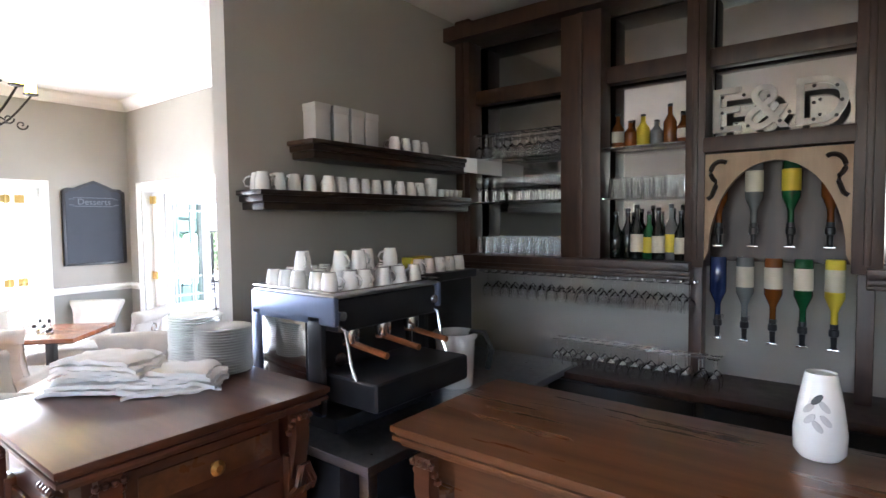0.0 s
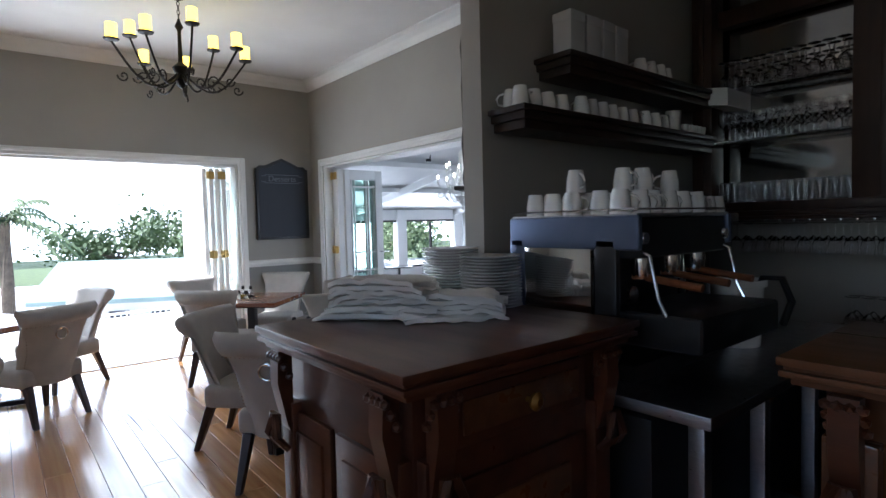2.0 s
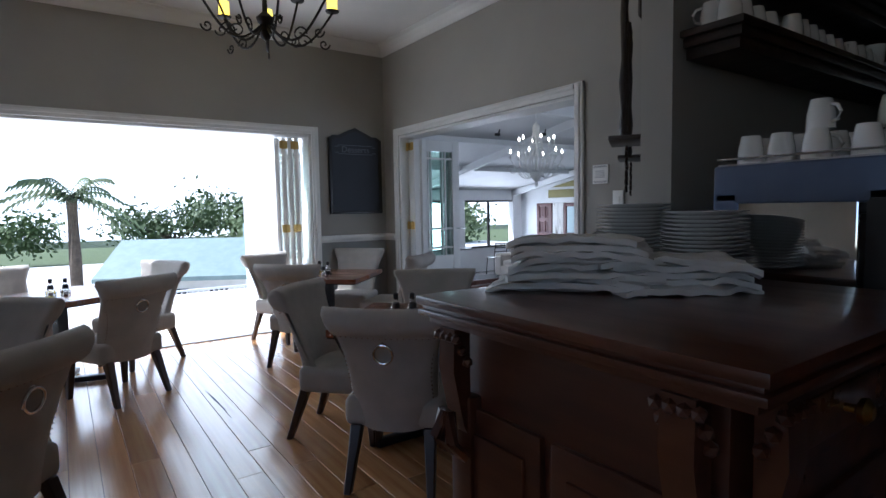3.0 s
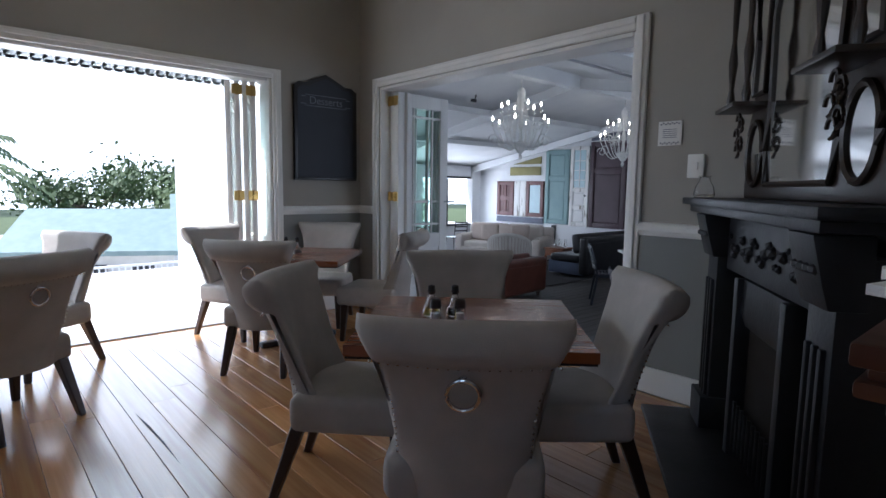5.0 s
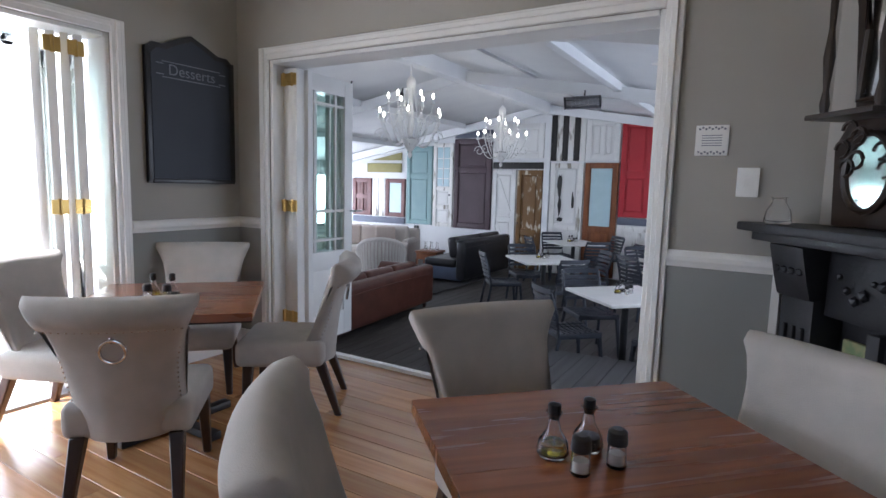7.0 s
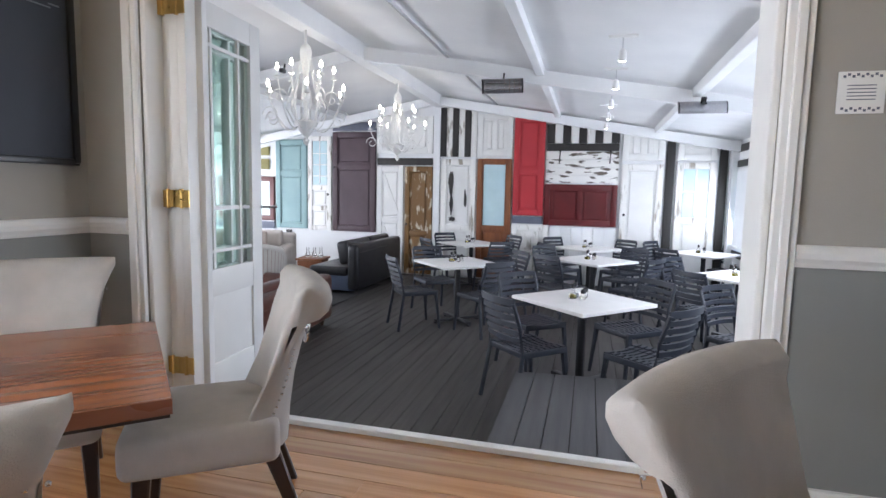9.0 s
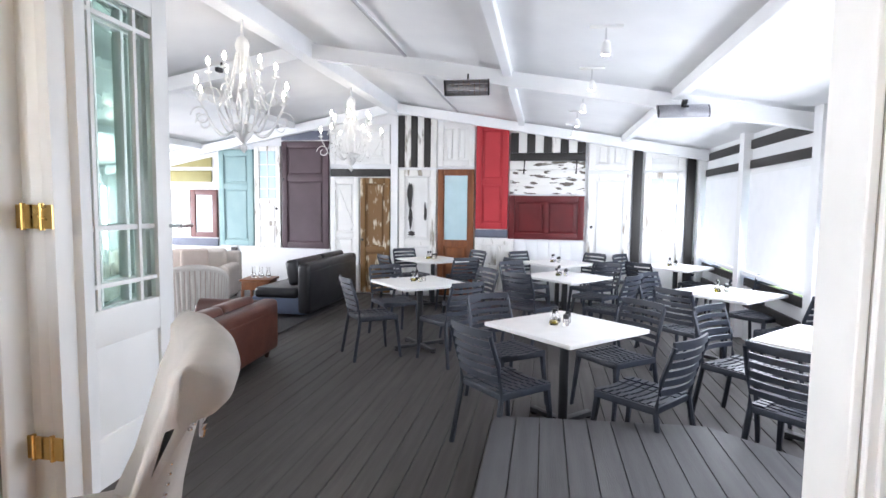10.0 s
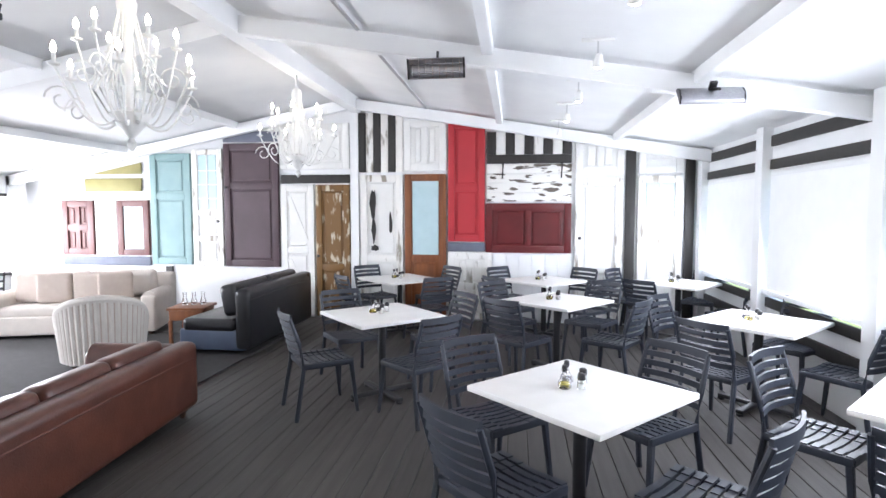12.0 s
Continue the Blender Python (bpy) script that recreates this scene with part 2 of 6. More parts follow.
def lathe(profile, n=20, at=(0, 0, 0), bm=None):
    """Turned shape from (radius, height) pairs."""
    bm = bm or bmesh.new()
    rings = []
    for r, z in profile:
        rings.append([bm.verts.new((at[0] + max(r, 1e-4) * math.cos(2 * math.pi * i / n), at[1] + max(r, 1e-4) * math.sin(2 * math.pi * i / n), at[2] + z)) for i in range(n)])
    for a, b in zip(rings, rings[1:]):
        for i in range(n):
            bm.faces.new((a[i], a[(i + 1) % n], b[(i + 1) % n], b[i]))
    for ring, flip in ((rings[0], True), (rings[-1], False)):
        if (ring[0].co - ring[n // 2].co).length > 0.001:
            bm.faces.new(ring[::-1] if flip else ring)
    return bm


def tube(pts, r, n=6, bm=None, taper=1.0):
    bm = bm or bmesh.new()
    pts = [Vector(p) for p in pts]
    rings = []
    for k, p in enumerate(pts):
        d = (pts[min(k + 1, len(pts) - 1)] - pts[max(k - 1, 0)]).normalized()
        q = d.to_track_quat("Z", "Y")
        rr = r * (1 + (taper - 1) * k / (len(pts) - 1))
        rings.append([bm.verts.new(p + q @ Vector((rr * math.cos(2 * math.pi * i / n), rr * math.sin(2 * math.pi * i / n), 0))) for i in range(n)])
    for a, b in zip(rings, rings[1:]):
        for i in range(n):
            bm.faces.new((a[i], a[(i + 1) % n], b[(i + 1) % n], b[i]))
    bm.faces.new(rings[0][::-1])
    bm.faces.new(rings[-1])
    return bm


def prism(poly, h0, h1, axis="z", bm=None):
    """A polygon pushed along an axis: poly in the two other axes, in order."""
    bm = bm or bmesh.new()

    def P(u, v, h):
        return {"z": (u, v, h), "y": (u, h, v), "x": (h, u, v)}[axis]
    a = [bm.verts.new(P(u, v, h0)) for u, v in poly]
    b = [bm.verts.new(P(u, v, h1)) for u, v in poly]
    bm.faces.new(a)
    bm.faces.new(b[::-1])
    for i in range(len(poly)):
        j = (i + 1) % len(poly)
        bm.faces.new((a[j], a[i], b[i], b[j]))
    bmesh.ops.recalc_face_normals(bm, faces=bm.faces)
    return bm


def mesh_of(name, bm, material, smooth=True):
    me = bpy.data.meshes.new(name)
    bm.to_mesh(me)
    bm.free()
    me.materials.append(material)
    if smooth:
        for p in me.polygons:
            p.use_smooth = True
        me.set_sharp_from_angle(angle=radians(35))
    return me


def part(name, bm, material, parent=None, label="", smooth=True):
    ob = new(name, mesh_of(name, bm, material, smooth))
    if parent:
        ob.parent = parent
    if label:
        ob["label"] = label
    return ob


def thing(name, label, category, group="", at=(0, 0, 0), rz=0.0):
    ob = new(name)
    ob.empty_display_size = 0.1
    ob.matrix_basis = pose(*at, 0, 0, rz)
    return tagged(ob, label, category, group)


def solid(name, bm, material, label, category, group="", at=(0, 0, 0), rz=0.0):
    ob = part(name, bm, material)
    ob.matrix_basis = pose(*at, 0, 0, rz)
    return tagged(ob, label, category, group)


def setting(name, bm, material, label="", smooth=False):
    ob = part(name, bm, material, smooth=smooth)
    return tagged(ob, label, kind="structure")


# ---- dining room and bar: shell ----
bm = bmesh.new()
B(bm, (-2.5, 0.22, FL - 0.08), (9.2, 7.04, 0.12))
B(bm, (-0.2, 3.92, FL - 0.08), (4.6, 0.36, 0.12))
floor = setting("floor", bm, M_GAP, "dark sub-floor under the timber planks")
bm = bmesh.new()   # wall with the opening to the patio
B(bm, (-7.14, 3.16, 1.5), (0.2, 1.08, 3.2))
B(bm, (-7.14, 0.71, 2.56), (0.2, 3.82, 1.08))
B(bm, (-7.14, -2.2, 1.5), (0.2, 2.0, 3.2))
setting("wall_west", bm, M_WALL, "greige painted wall with a wide folding-door opening")
bm = bmesh.new()   # wall with the opening to the deck room
B(bm, (-6.88, 3.625, 1.5), (0.32, 0.23, 3.2))
B(bm, (-5.445, 3.625, 2.56), (2.55, 0.23, 1.08))
B(bm, (-3.37, 3.625, 1.5), (1.60, 0.23, 3.2))
setting("wall_north", bm, M_WALL, "greige painted wall with a folding-door opening to the deck room")
setting("wall_bar_side", box((-2.56, 3.195, 1.5), (0.12, 2.21, 3.2)), M_WALL, "dark greige wall carrying the cup shelves")
setting("wall_hearth", prism([(-2.62, 2.23), (-3.52, 3.51), (-3.3, 3.51), (-2.62, 2.5)], -0.1, 3.1), M_WALL, "greige wall across the corner behind the fireplace")
setting("wall_bar_back", box((-0.2, 4.2, 1.5), (4.6, 0.2, 3.2)), M_WALL, "greige wall behind the back bar")
setting("wall_east", box((2.1, 0.45, 1.5), (0.2, 7.5, 3.2)), M_WALL, "plain greige wall")
bm = bmesh.new()
for x0, x1 in ((-7.24, -2.1), (-0.9, 0.0), (1.2, 2.2)):
    B(bm, ((x0 + x1) / 2, -3.3, 1.5), (x1 - x0, 0.2, 3.2))
for xx in (-1.5, 0.6):
    B(bm, (xx, -3.3, 0.5), (1.2, 0.2, 1.2))
    B(bm, (xx, -3.3, 2.88), (1.2, 0.2, 0.46))
setting("wall_south", bm, M_WALL, "greige wall with two windows")
setting("ceiling", box((-2.5, 0.45, CEIL + 0.05), (9.3, 7.6, 0.1)), M_CEIL, "white painted ceiling")
PROF = [(0, 0), (0.012, 0), (0.03, 0.02), (0.045, 0.05), (0.08, 0.085), (0.12, 0.1), (0.12, 0.11), (0, 0.11)]
bm = prism([(-7.04 + u, CEIL - 0.11 + v) for u, v in PROF], -3.2, 3.51, "y")
prism([(3.51 - u, CEIL - 0.11 + v) for u, v in PROF], -7.04, -3.6, "x", bm)
setting("cornice", bm, M_CEIL, "white coved cornice")
# lower wall, dado rail and skirting
for name, c, sz in (("wall_dado_west", (-7.034, 3.1, 0.43), (0.012, 0.8, 0.86)), ("wall_dado_corner", (-6.92, 3.504, 0.43), (0.23, 0.012, 0.86)), ("wall_dado_north", (-3.87, 3.504, 0.43), (0.44, 0.012, 0.86))):
    setting(name, box(c, sz), M_WALL_LOW, "darker grey paint below the dado rail")
bm = bmesh.new()
RAIL = [(0, 0), (0.015, 0), (0.02, 0.015), (0.032, 0.03), (0.035, 0.05), (0.03, 0.06), (0.02, 0.07), (0, 0.075)]
prism([(-7.04 + u, 0.862 + v) for u, v in RAIL], 2.70, 3.51, "y", bm)
prism([(3.51 - u, 0.862 + v) for u, v in RAIL], -7.04, -6.80, "x", bm)
prism([(3.51 - u, 0.862 + v) for u, v in RAIL], -4.09, -3.64, "x", bm)
B(bm, (-3.65, 3.495, 0.43), (0.03, 0.03, 0.86))
setting("dado_rail", bm, M_WHITE, "white moulded dado rail")
bm = bmesh.new()
B(bm, (-7.025, 3.1, FL + 0.075), (0.03, 0.8, 0.15))
B(bm, (-6.92, 3.495, FL + 0.075), (0.24, 0.03, 0.15))
B(bm, (-3.86, 3.495, FL + 0.075), (0.46, 0.03, 0.15))
bev(bm, 0.006)
setting("baseboard", bm, M_WHITE, "white painted skirting board")


def casing(name, axis, at, u0, u1, top, depth, face):
    """Lining and moulded casing of an opening that runs along the given axis."""
    bm = bmesh.new()
    mid = at + depth / 2

    def b(u, v, su, sv, d=0.0, extra=0.0):
        c, s = (at + face * d, u, v), (extra, su, sv)
        if axis == "x":
            c, s = (u, at + face * d, v), (su, extra, sv)
        B(bm, c, s)
    for u in (u0 - 0.04, u1 + 0.04):
        b(u, (FL + top + 0.08) / 2, 0.08, top + 0.08 - FL, 0.011, 0.024)
        b(u, (FL + top + 0.08) / 2, 0.03, top + 0.06 - FL, 0.025, 0.02)
    b((u0 + u1) / 2, top + 0.04, u1 - u0, 0.078, 0.011, 0.024)
    b((u0 + u1) / 2, top + 0.05, u1 - u0, 0.03, 0.025, 0.02)
    for u in (u0 + 0.012, u1 - 0.012):
        B(bm, (u, mid, (FL + top) / 2) if axis == "x" else (mid, u, (FL + top) / 2), (0.026, abs(depth) - 0.01, top - FL) if axis == "x" else (abs(depth) - 0.01, 0.026, top - FL))
    B(bm, ((u0 + u1) / 2, mid, top - 0.012) if axis == "x" else (mid, (u0 + u1) / 2, top - 0.012), (u1 - u0 - 0.06, abs(depth) - 0.01, 0.026) if axis == "x" else (abs(depth) - 0.01, u1 - u0 - 0.06, 0.026))
    bev(bm, 0.004, 1)
    return setting(name, bm, M_WHITE, "white painted door casing")


casing("trim_west_opening", "y", -7.04, -1.2, 2.62, 2.02, -0.2, 1)
casing("trim_north_opening", "x", 3.51, -6.72, -4.17, 2.02, 0.23, -1)
setting("threshold_north", box((-5.445, 3.745, FL - 0.005), (2.5, 0.05, 0.06), 0.006), M_WHITE, "white worn threshold board")
setting("threshold_west", box((-7.16, 0.71, FL - 0.015), (0.14, 3.78, 0.05), 0.006), M_STEEL, "metal floor track of the folding doors")
for xx in (-1.5, 0.6):
    w = setting("window_south", box((xx, -3.3, 2.62), (1.2, 0.06, 0.06), 0.004), M_WHITE, "white window frame")
    for px, pz, sx, sz in ((xx, 1.12, 1.2, 0.06), (xx - 0.57, 1.87, 0.06, 1.44), (xx + 0.57, 1.87, 0.06, 1.44), (xx, 1.87, 0.04, 1.44)):
        part("bar", box((px, -3.3, pz), (sx, 0.06, sz), 0.004), M_WHITE, w)

# ---- deck room: shell ----
RX, LX, NY = -2.5, -13.2, 11.37


def roof_z(x):
    return 2.80 - (0.165 if x > -7.5 else 0.19) * abs(x + 7.5)


setting("deck_base", box(((RX + LX) / 2, 7.55, DK - 0.1), (10.9, 7.8, 0.12)), M_GAP, "dark ground under the deck boards")
bm = prism([(LX - 0.2, -0.6), (RX + 0.3, -0.6), (RX + 0.3, roof_z(RX)), (-7.5, 2.82), (LX - 0.2, roof_z(LX))], NY + 0.06, NY + 0.2, "y")
setting("wall_doors", bm, M_DECKWHITE, "white boarded gable wall covered with salvaged doors")
bm = bmesh.new()
B(bm, (RX + 0.1, 7.89, -0.2), (0.16, 7.16, 0.75))
B(bm, (RX + 0.1, 7.89, 1.8), (0.16, 7.16, 0.5))
for yy in (4.4, 5.6, 7.5, 9.42, 11.28):
    B(bm, (RX + 0.05, yy, 0.75), (0.26, 0.16, 2.6))
setting("wall_windows", bm, M_DECKWHITE, "white timber wall with a row of windows")
bm = bmesh.new()
B(bm, (LX - 0.1, 7.55, -0.2), (0.16, 7.8, 0.7))
B(bm, (LX - 0.1, 7.55, 1.56), (0.16, 7.8, 0.3))
for yy in (3.9, 4.7, 6.8, 9.15, 11.2):
    B(bm, (LX - 0.05, yy, 0.6), (0.22, 0.3, 2.2))
setting("wall_far_windows", bm, M_DECKWHITE, "white timber wall with large windows")
setting("wall_deck_south", prism([(LX - 0.2, -0.6), (-7.24, -0.6), (-7.24, 2.9), (LX - 0.2, 2.9)], 3.6, 3.74, "y"), M_DECKWHITE, "plain white outside wall")
bm = bmesh.new()
prism([(RX + 0.3, roof_z(RX + 0.3) + 0.02), (-7.5, 2.82), (-7.5, 2.92), (RX + 0.3, roof_z(RX + 0.3) + 0.12)], 3.74, NY + 0.25, "y", bm)
prism([(-7.5, 2.82), (LX - 0.3, roof_z(LX - 0.3) + 0.02), (LX - 0.3, roof_z(LX - 0.3) + 0.12), (-7.5, 2.92)], 3.74, NY + 0.25, "y", bm)
setting("ceiling_deck", bm, M_DECKWHITE, "white sloping boarded ceiling")


def beam_along(x, w, h, name="purlin"):
    z = roof_z(x) - h / 2 + 0.02
    return tagged(setting(name, box((x, 7.55, z), (w, 7.6, h), 0.01), M_DECKWHITE, "white painted roof beam"), kind="structure")


beam_along(-7.5, 0.16, 0.2, "ridge_beam")
for x in (-5.35, -3.75, -9.3, -11.1):
    beam_along(x, 0.09, 0.1)
for yy in (4.6, 7.68, 11.1):
    for xa, xb in ((-7.42, RX), (-7.58, LX)):
        za, zb = roof_z(xa) - 0.02, roof_z(xb) - 0.02
        setting("rafter", prism([(xa, za), (xb, zb), (xb, zb - 0.15), (xa, za - 0.15)], yy - 0.05, yy + 0.05, "y"), M_DECKWHITE, "white painted rafter")
bm = tube([(-6.4, yy, roof_z(-6.4) - 0.012) for yy in (3.9, 6, 8, 11.3)], 0.016)
setting("conduit", bm, M_STEEL, "grey conduit under the roof")
bm = bmesh.new()
B(bm, (-7.55, NY + 0.03, 1.1), (0.12, 0.08, 3.3))
setting("trim_mullion", bm, M_DECKWHITE, "white upright between the doors")
for side in (1, -1):
    xa, xb = (-7.5, RX) if side > 0 else (-7.5, LX)
    setting("trim_gable", prism([(xa, roof_z(xa)), (xb, roof_z(xb)), (xb, roof_z(xb) - 0.05), (xa, roof_z(xa) - 0.05)], NY + 0.0, NY + 0.06, "y"), M_DECKWHITE, "white trim along the gable")

# windows of the deck with lowered blinds
for k, (y0, y1) in enumerate(((4.5, 5.5), (5.7, 7.4), (7.6, 9.32), (9.52, 11.18))):
    c, w = (y0 + y1) / 2, y1 - y0
    win = setting("window_%d" % (k + 1), box((RX + 0.03, c, 1.52), (0.06, w, 0.05), 0.004), M_DECKWHITE, "white window with a lowered white blind and black boards")
    part("sill", box((RX + 0.02, c, 0.30), (0.12, w, 0.05), 0.006), M_DECKWHITE, win)
    part("blind", box((RX + 0.0, c, 0.91), (0.012, w - 0.04, 1.17)), M_BLIND, win, "translucent white roller blind")
    for z, h in ((1.62, 0.1), (1.86, 0.11), (0.19, 0.1), (-0.06, 0.12)):
        part("board", box((RX + 0.005, c, z), (0.03, w, h), 0.003), M_STRIPB, win, "black painted board")
for k, (y0, y1) in enumerate(((4.86, 6.64), (6.96, 8.98), (9.32, 11.04))):
    c, w = (y0 + y1) / 2, y1 - y0
    win = setting("window_far_%d" % (k + 1), box((LX - 0.02, c, 1.4), (0.07, w, 0.05), 0.004), M_STRIPB, "large window with a dark frame")
    part("sill", box((LX - 0.02, c, 0.14), (0.1, w, 0.05), 0.005), M_STRIPB, win)
    part("stile", box((LX - 0.02, c, 0.76), (0.06, 0.06, 1.2), 0.004), M_STRIPB, win)

# ---- outside ----
setting("ground", box((-600, 100, -2.6), (2400, 2400, 0.2)), M_GRASS, "grassy ground reaching the horizon")
# Glowing board added far off to whiten the sky behind the garden.
setting("backdrop", box((-95, 10, 35), (1.0, 320, 76)), glow("hazy_white_sky", (0.97, 0.98, 1.0), 1.25), "glowing white board standing in for the overbright sky")
setting("patio", box((-9.2, 0.2, FL - 0.16), (3.9, 6.7, 0.2)), M_PATIO, "pale sunlit paving of the terrace")
# Pale sheet added over the grass so the garden reads blown-out white.
setting("garden_terrace", box((-27.0, 4.0, -2.0), (31.0, 60.0, 0.2)), M_PATIO, "pale sheet added over the grass for the overbright garden")
setting("veranda_roof", box((-8.9, 0.2, 2.62), (3.3, 6.7, 0.012)), M_PANE, "translucent veranda roof sheet").visible_shadow = False
bm = bmesh.new()
for i in range(56):
    rod(bm, (-10.55, -3.1 + i * 0.12, 2.56), (-10.5, -3.1 + i * 0.12, 2.56), 0.06, n=10)
B(bm, (-10.52, 0.2, 2.58), (0.04, 6.7, 0.14))
setting("veranda_fascia", bm, M_WHITE, "white scalloped veranda fascia")


def balustrade(y0, y1, x=-18.0):
    r = thing("balustrade", "low white picket rail out in the garden", "balustrade", at=(x, (y0 + y1) / 2, -1.9))
    L = (y1 - y0) / 2
    part("handrail", box((0, 0, 0.95), (0.09, 2 * L, 0.06), 0.01), M_WHITE, r)
    part("bottom_rail", box((0, 0, 0.14), (0.06, 2 * L, 0.06), 0.01), M_WHITE, r)
    me = None
    n = int(2 * L / 0.14)
    for i in range(n):
        y = -L + (i + 0.5) * 2 * L / n
        if me is None:
            ob = part("baluster", box((0, 0, 0.54), (0.035, 0.035, 0.75), 0.004), M_WHITE, r)
            me = ob.data
        else:
            ob = new("baluster", me)
            ob.parent = r
        ob.location = (0, y, 0)
    for s in (-1, 1):
        part("post", box((0, s * L, 0.55), (0.1, 0.1, 1.1), 0.01), M_WHITE, r)


for y0, y1 in ((-6.0, -2.2), (-2.0, 1.8), (2.0, 5.8), (6.0, 9.8)):
    balustrade(y0, y1)


def tree(at, h, w, seed):
    rnd = random.Random(seed)
    r = thing("tree", "leafy green garden tree beyond the terrace", "tree", "garden trees", at)
    bm = tube([(0, 0, 0), (0.05 * w, 0, h * 0.3), (-0.04 * w, 0.05 * w, h * 0.6)], 0.05 * h, 8, taper=0.5)
    tips = []
    for i in range(8):
        a = rnd.uniform(0, 6.28)
        tip = (math.cos(a) * w * rnd.uniform(0.2, 0.5), math.sin(a) * w * rnd.uniform(0.2, 0.5), h * rnd.uniform(0.55, 0.95))
        tips.append(tip)
        tube([(0, 0, h * rnd.uniform(0.25, 0.5)), tuple(0.5 * c for c in tip[:2]) + (h * 0.6,), tip], 0.018 * h, 5, bm, 0.3)
    part("trunk", bm, M_BARK, r)
    vs, fs = [], []
    for i in range(2600):
        c = Vector(rnd.choice(tips))
        d = Vector((rnd.gauss(0, 1), rnd.gauss(0, 1), rnd.gauss(0, 0.7))) * w * 0.15
        p = c + d
        u = Vector((rnd.gauss(0, 1), rnd.gauss(0, 1), rnd.gauss(0, 1))).normalized()
        v = u.orthogonal().normalized()
        s = rnd.uniform(0.07, 0.16) * w / 4
        k = len(vs)
        vs += [p - u * s, p + v * s * 0.6, p + u * s, p - v * s * 0.6]
        fs.append((k, k + 1, k + 2, k + 3))
    me = bpy.data.meshes.new("crown")
    me.from_pydata(vs, [], fs)
    me.materials.append(M_LEAF)
    new("crown", me).parent = r


for i, (x, y, h, w) in enumerate(((-40, 14, 7, 9), (-46, 20, 8, 10), (-38, 22, 6, 7), (-52, 8, 7, 9), (-44, 29, 7, 10), (-58, 16, 9, 12), (-50, -4, 7, 9), (-60, 32, 9, 13), (-48, -16, 7, 9))):
    tree((x, y, -2.5), h * 0.5, w * 0.75, 10 + i)
pt = thing("palm_tree", "palm tree with drooping fronds beyond the terrace", "tree", at=(-21, 0.7, -2.5))
part("trunk", tube([(0, 0, 0), (0.05, 0, 2.2), (0, 0, 4.3)], 0.2, 10, taper=0.75), M_BARK, pt)
rnd = random.Random(5)
for i in range(18):
    a, el = i * 2.4, rnd.uniform(-0.2, 0.9)
    vs, fs = [], []
    for k in range(12):
        s = k / 11 * 1.7
        c = Vector((s * math.cos(el), 0, s * math.sin(el) - 0.28 * s * s))
        for sg in (-1, 1):
            j = len(vs)
            vs += [c, c + Vector((0.12, 0, 0)), c + Vector((0.25, sg * 0.35 * (1 - k / 14), -0.25))]
            fs.append((j, j + 1, j + 2))
    me = bpy.data.meshes.new("frond")
    me.from_pydata(vs, [], fs)
    me.materials.append(M_LEAF)
    f = new("frond", me)
    f.parent = pt
    f.matrix_basis = pose(0, 0, 4.3, 0, 0, math.degrees(a))


def house(at, rz, w, d, h):
    r = thing("house", "pale garden house with a green sheet roof", "house", "garden houses", at, rz)
    part("wall", box((0, 0, h / 2), (w, d, h)), M_PATIO, r)
    part("roof", prism([(-d / 2 - 0.4, h - 0.1), (0, h + 1.1), (d / 2 + 0.4, h - 0.1), (d / 2 + 0.4, h + 0.05), (0, h + 1.25), (-d / 2 - 0.4, h + 0.05)], -w / 2 - 0.4, w / 2 + 0.4, "x"), M_ROOF, r)
    for k in (-0.3, 0, 0.3):
        part("window", box((k * w, -d / 2 - 0.02, h * 0.55), (w * 0.14, 0.06, h * 0.35)), M_DARKPLASTIC, r)


house((-24, 4.6, -2.5), 62, 4.5, 4, 1.5)
house((-30, 12, -2.5), 75, 7, 5, 1.9)


# ---- salvaged doors on the gable wall ----
def panel_door(label, x0, x1, z0, z1, m, cols=1, splits=(0.5,), pane=None, m2=None, name="salvaged_door"):
    """A framed door leaf: stiles and rails with sunken panels."""
    w, h = x1 - x0, z1 - z0
    r = thing(name, label, "door", "salvaged doors", ((x0 + x1) / 2, NY + 0.02, z0))
    st = min(0.1, w * 0.17)
    part("leaf", box((0, 0.022, h / 2), (w - 0.012, 0.02, h - 0.01), 0.002), m2 or m, r)
    for s in (-1, 1):
        part("stile", box((s * (w / 2 - st / 2 - 0.006), 0, h / 2), (st, 0.036, h - 0.012), 0.005), m, r)
    zs = [0.0] + [c * h for c in splits] + [h]
    inner = w - 2 * st - 0.012
    for k, z in enumerate(zs):
        part("rail", box((0, 0, min(max(z, st / 2 + 0.006), h - st / 2 - 0.006)), (inner, 0.034, st), 0.005), m, r)
    for c in range(1, cols):
        part("mullion", box((-inner / 2 + inner * c / cols, 0.001, h / 2), (st * 0.8, 0.03, h - 2 * st), 0.004), m, r)
    for k in range(len(zs) - 1):
        a, b = zs[k] + (st if k == 0 else st / 2), zs[k + 1] - (st if k == len(zs) - 2 else st / 2)
        for c in range(cols):
            cx = -inner / 2 + inner * (c + 0.5) / cols
            pw = inner / cols - (0.08 if cols > 1 else 0.03)
            if pane is not None and k == pane:
                part("pane", box((cx, 0.004, (a + b) / 2), (pw, 0.012, b - a - 0.02)), M_FROST, r, "pale frosted glass pane")
            elif b - a > 0.12 and pw > 0.1:
                part("panel", box((cx, 0.008, (a + b) / 2), (pw - 0.05, 0.02, b - a - 0.06), 0.012, seg=1), m2 or m, r)
    return r


def knob(r, x, z):
    part("knob", lathe([(0.006, 0), (0.006, 0.03), (0.02, 0.035), (0.024, 0.05), (0.012, 0.06)], 12), M_DARKPLASTIC, r).matrix_basis = pose(x, -0.015, z, 90, 0, 0)


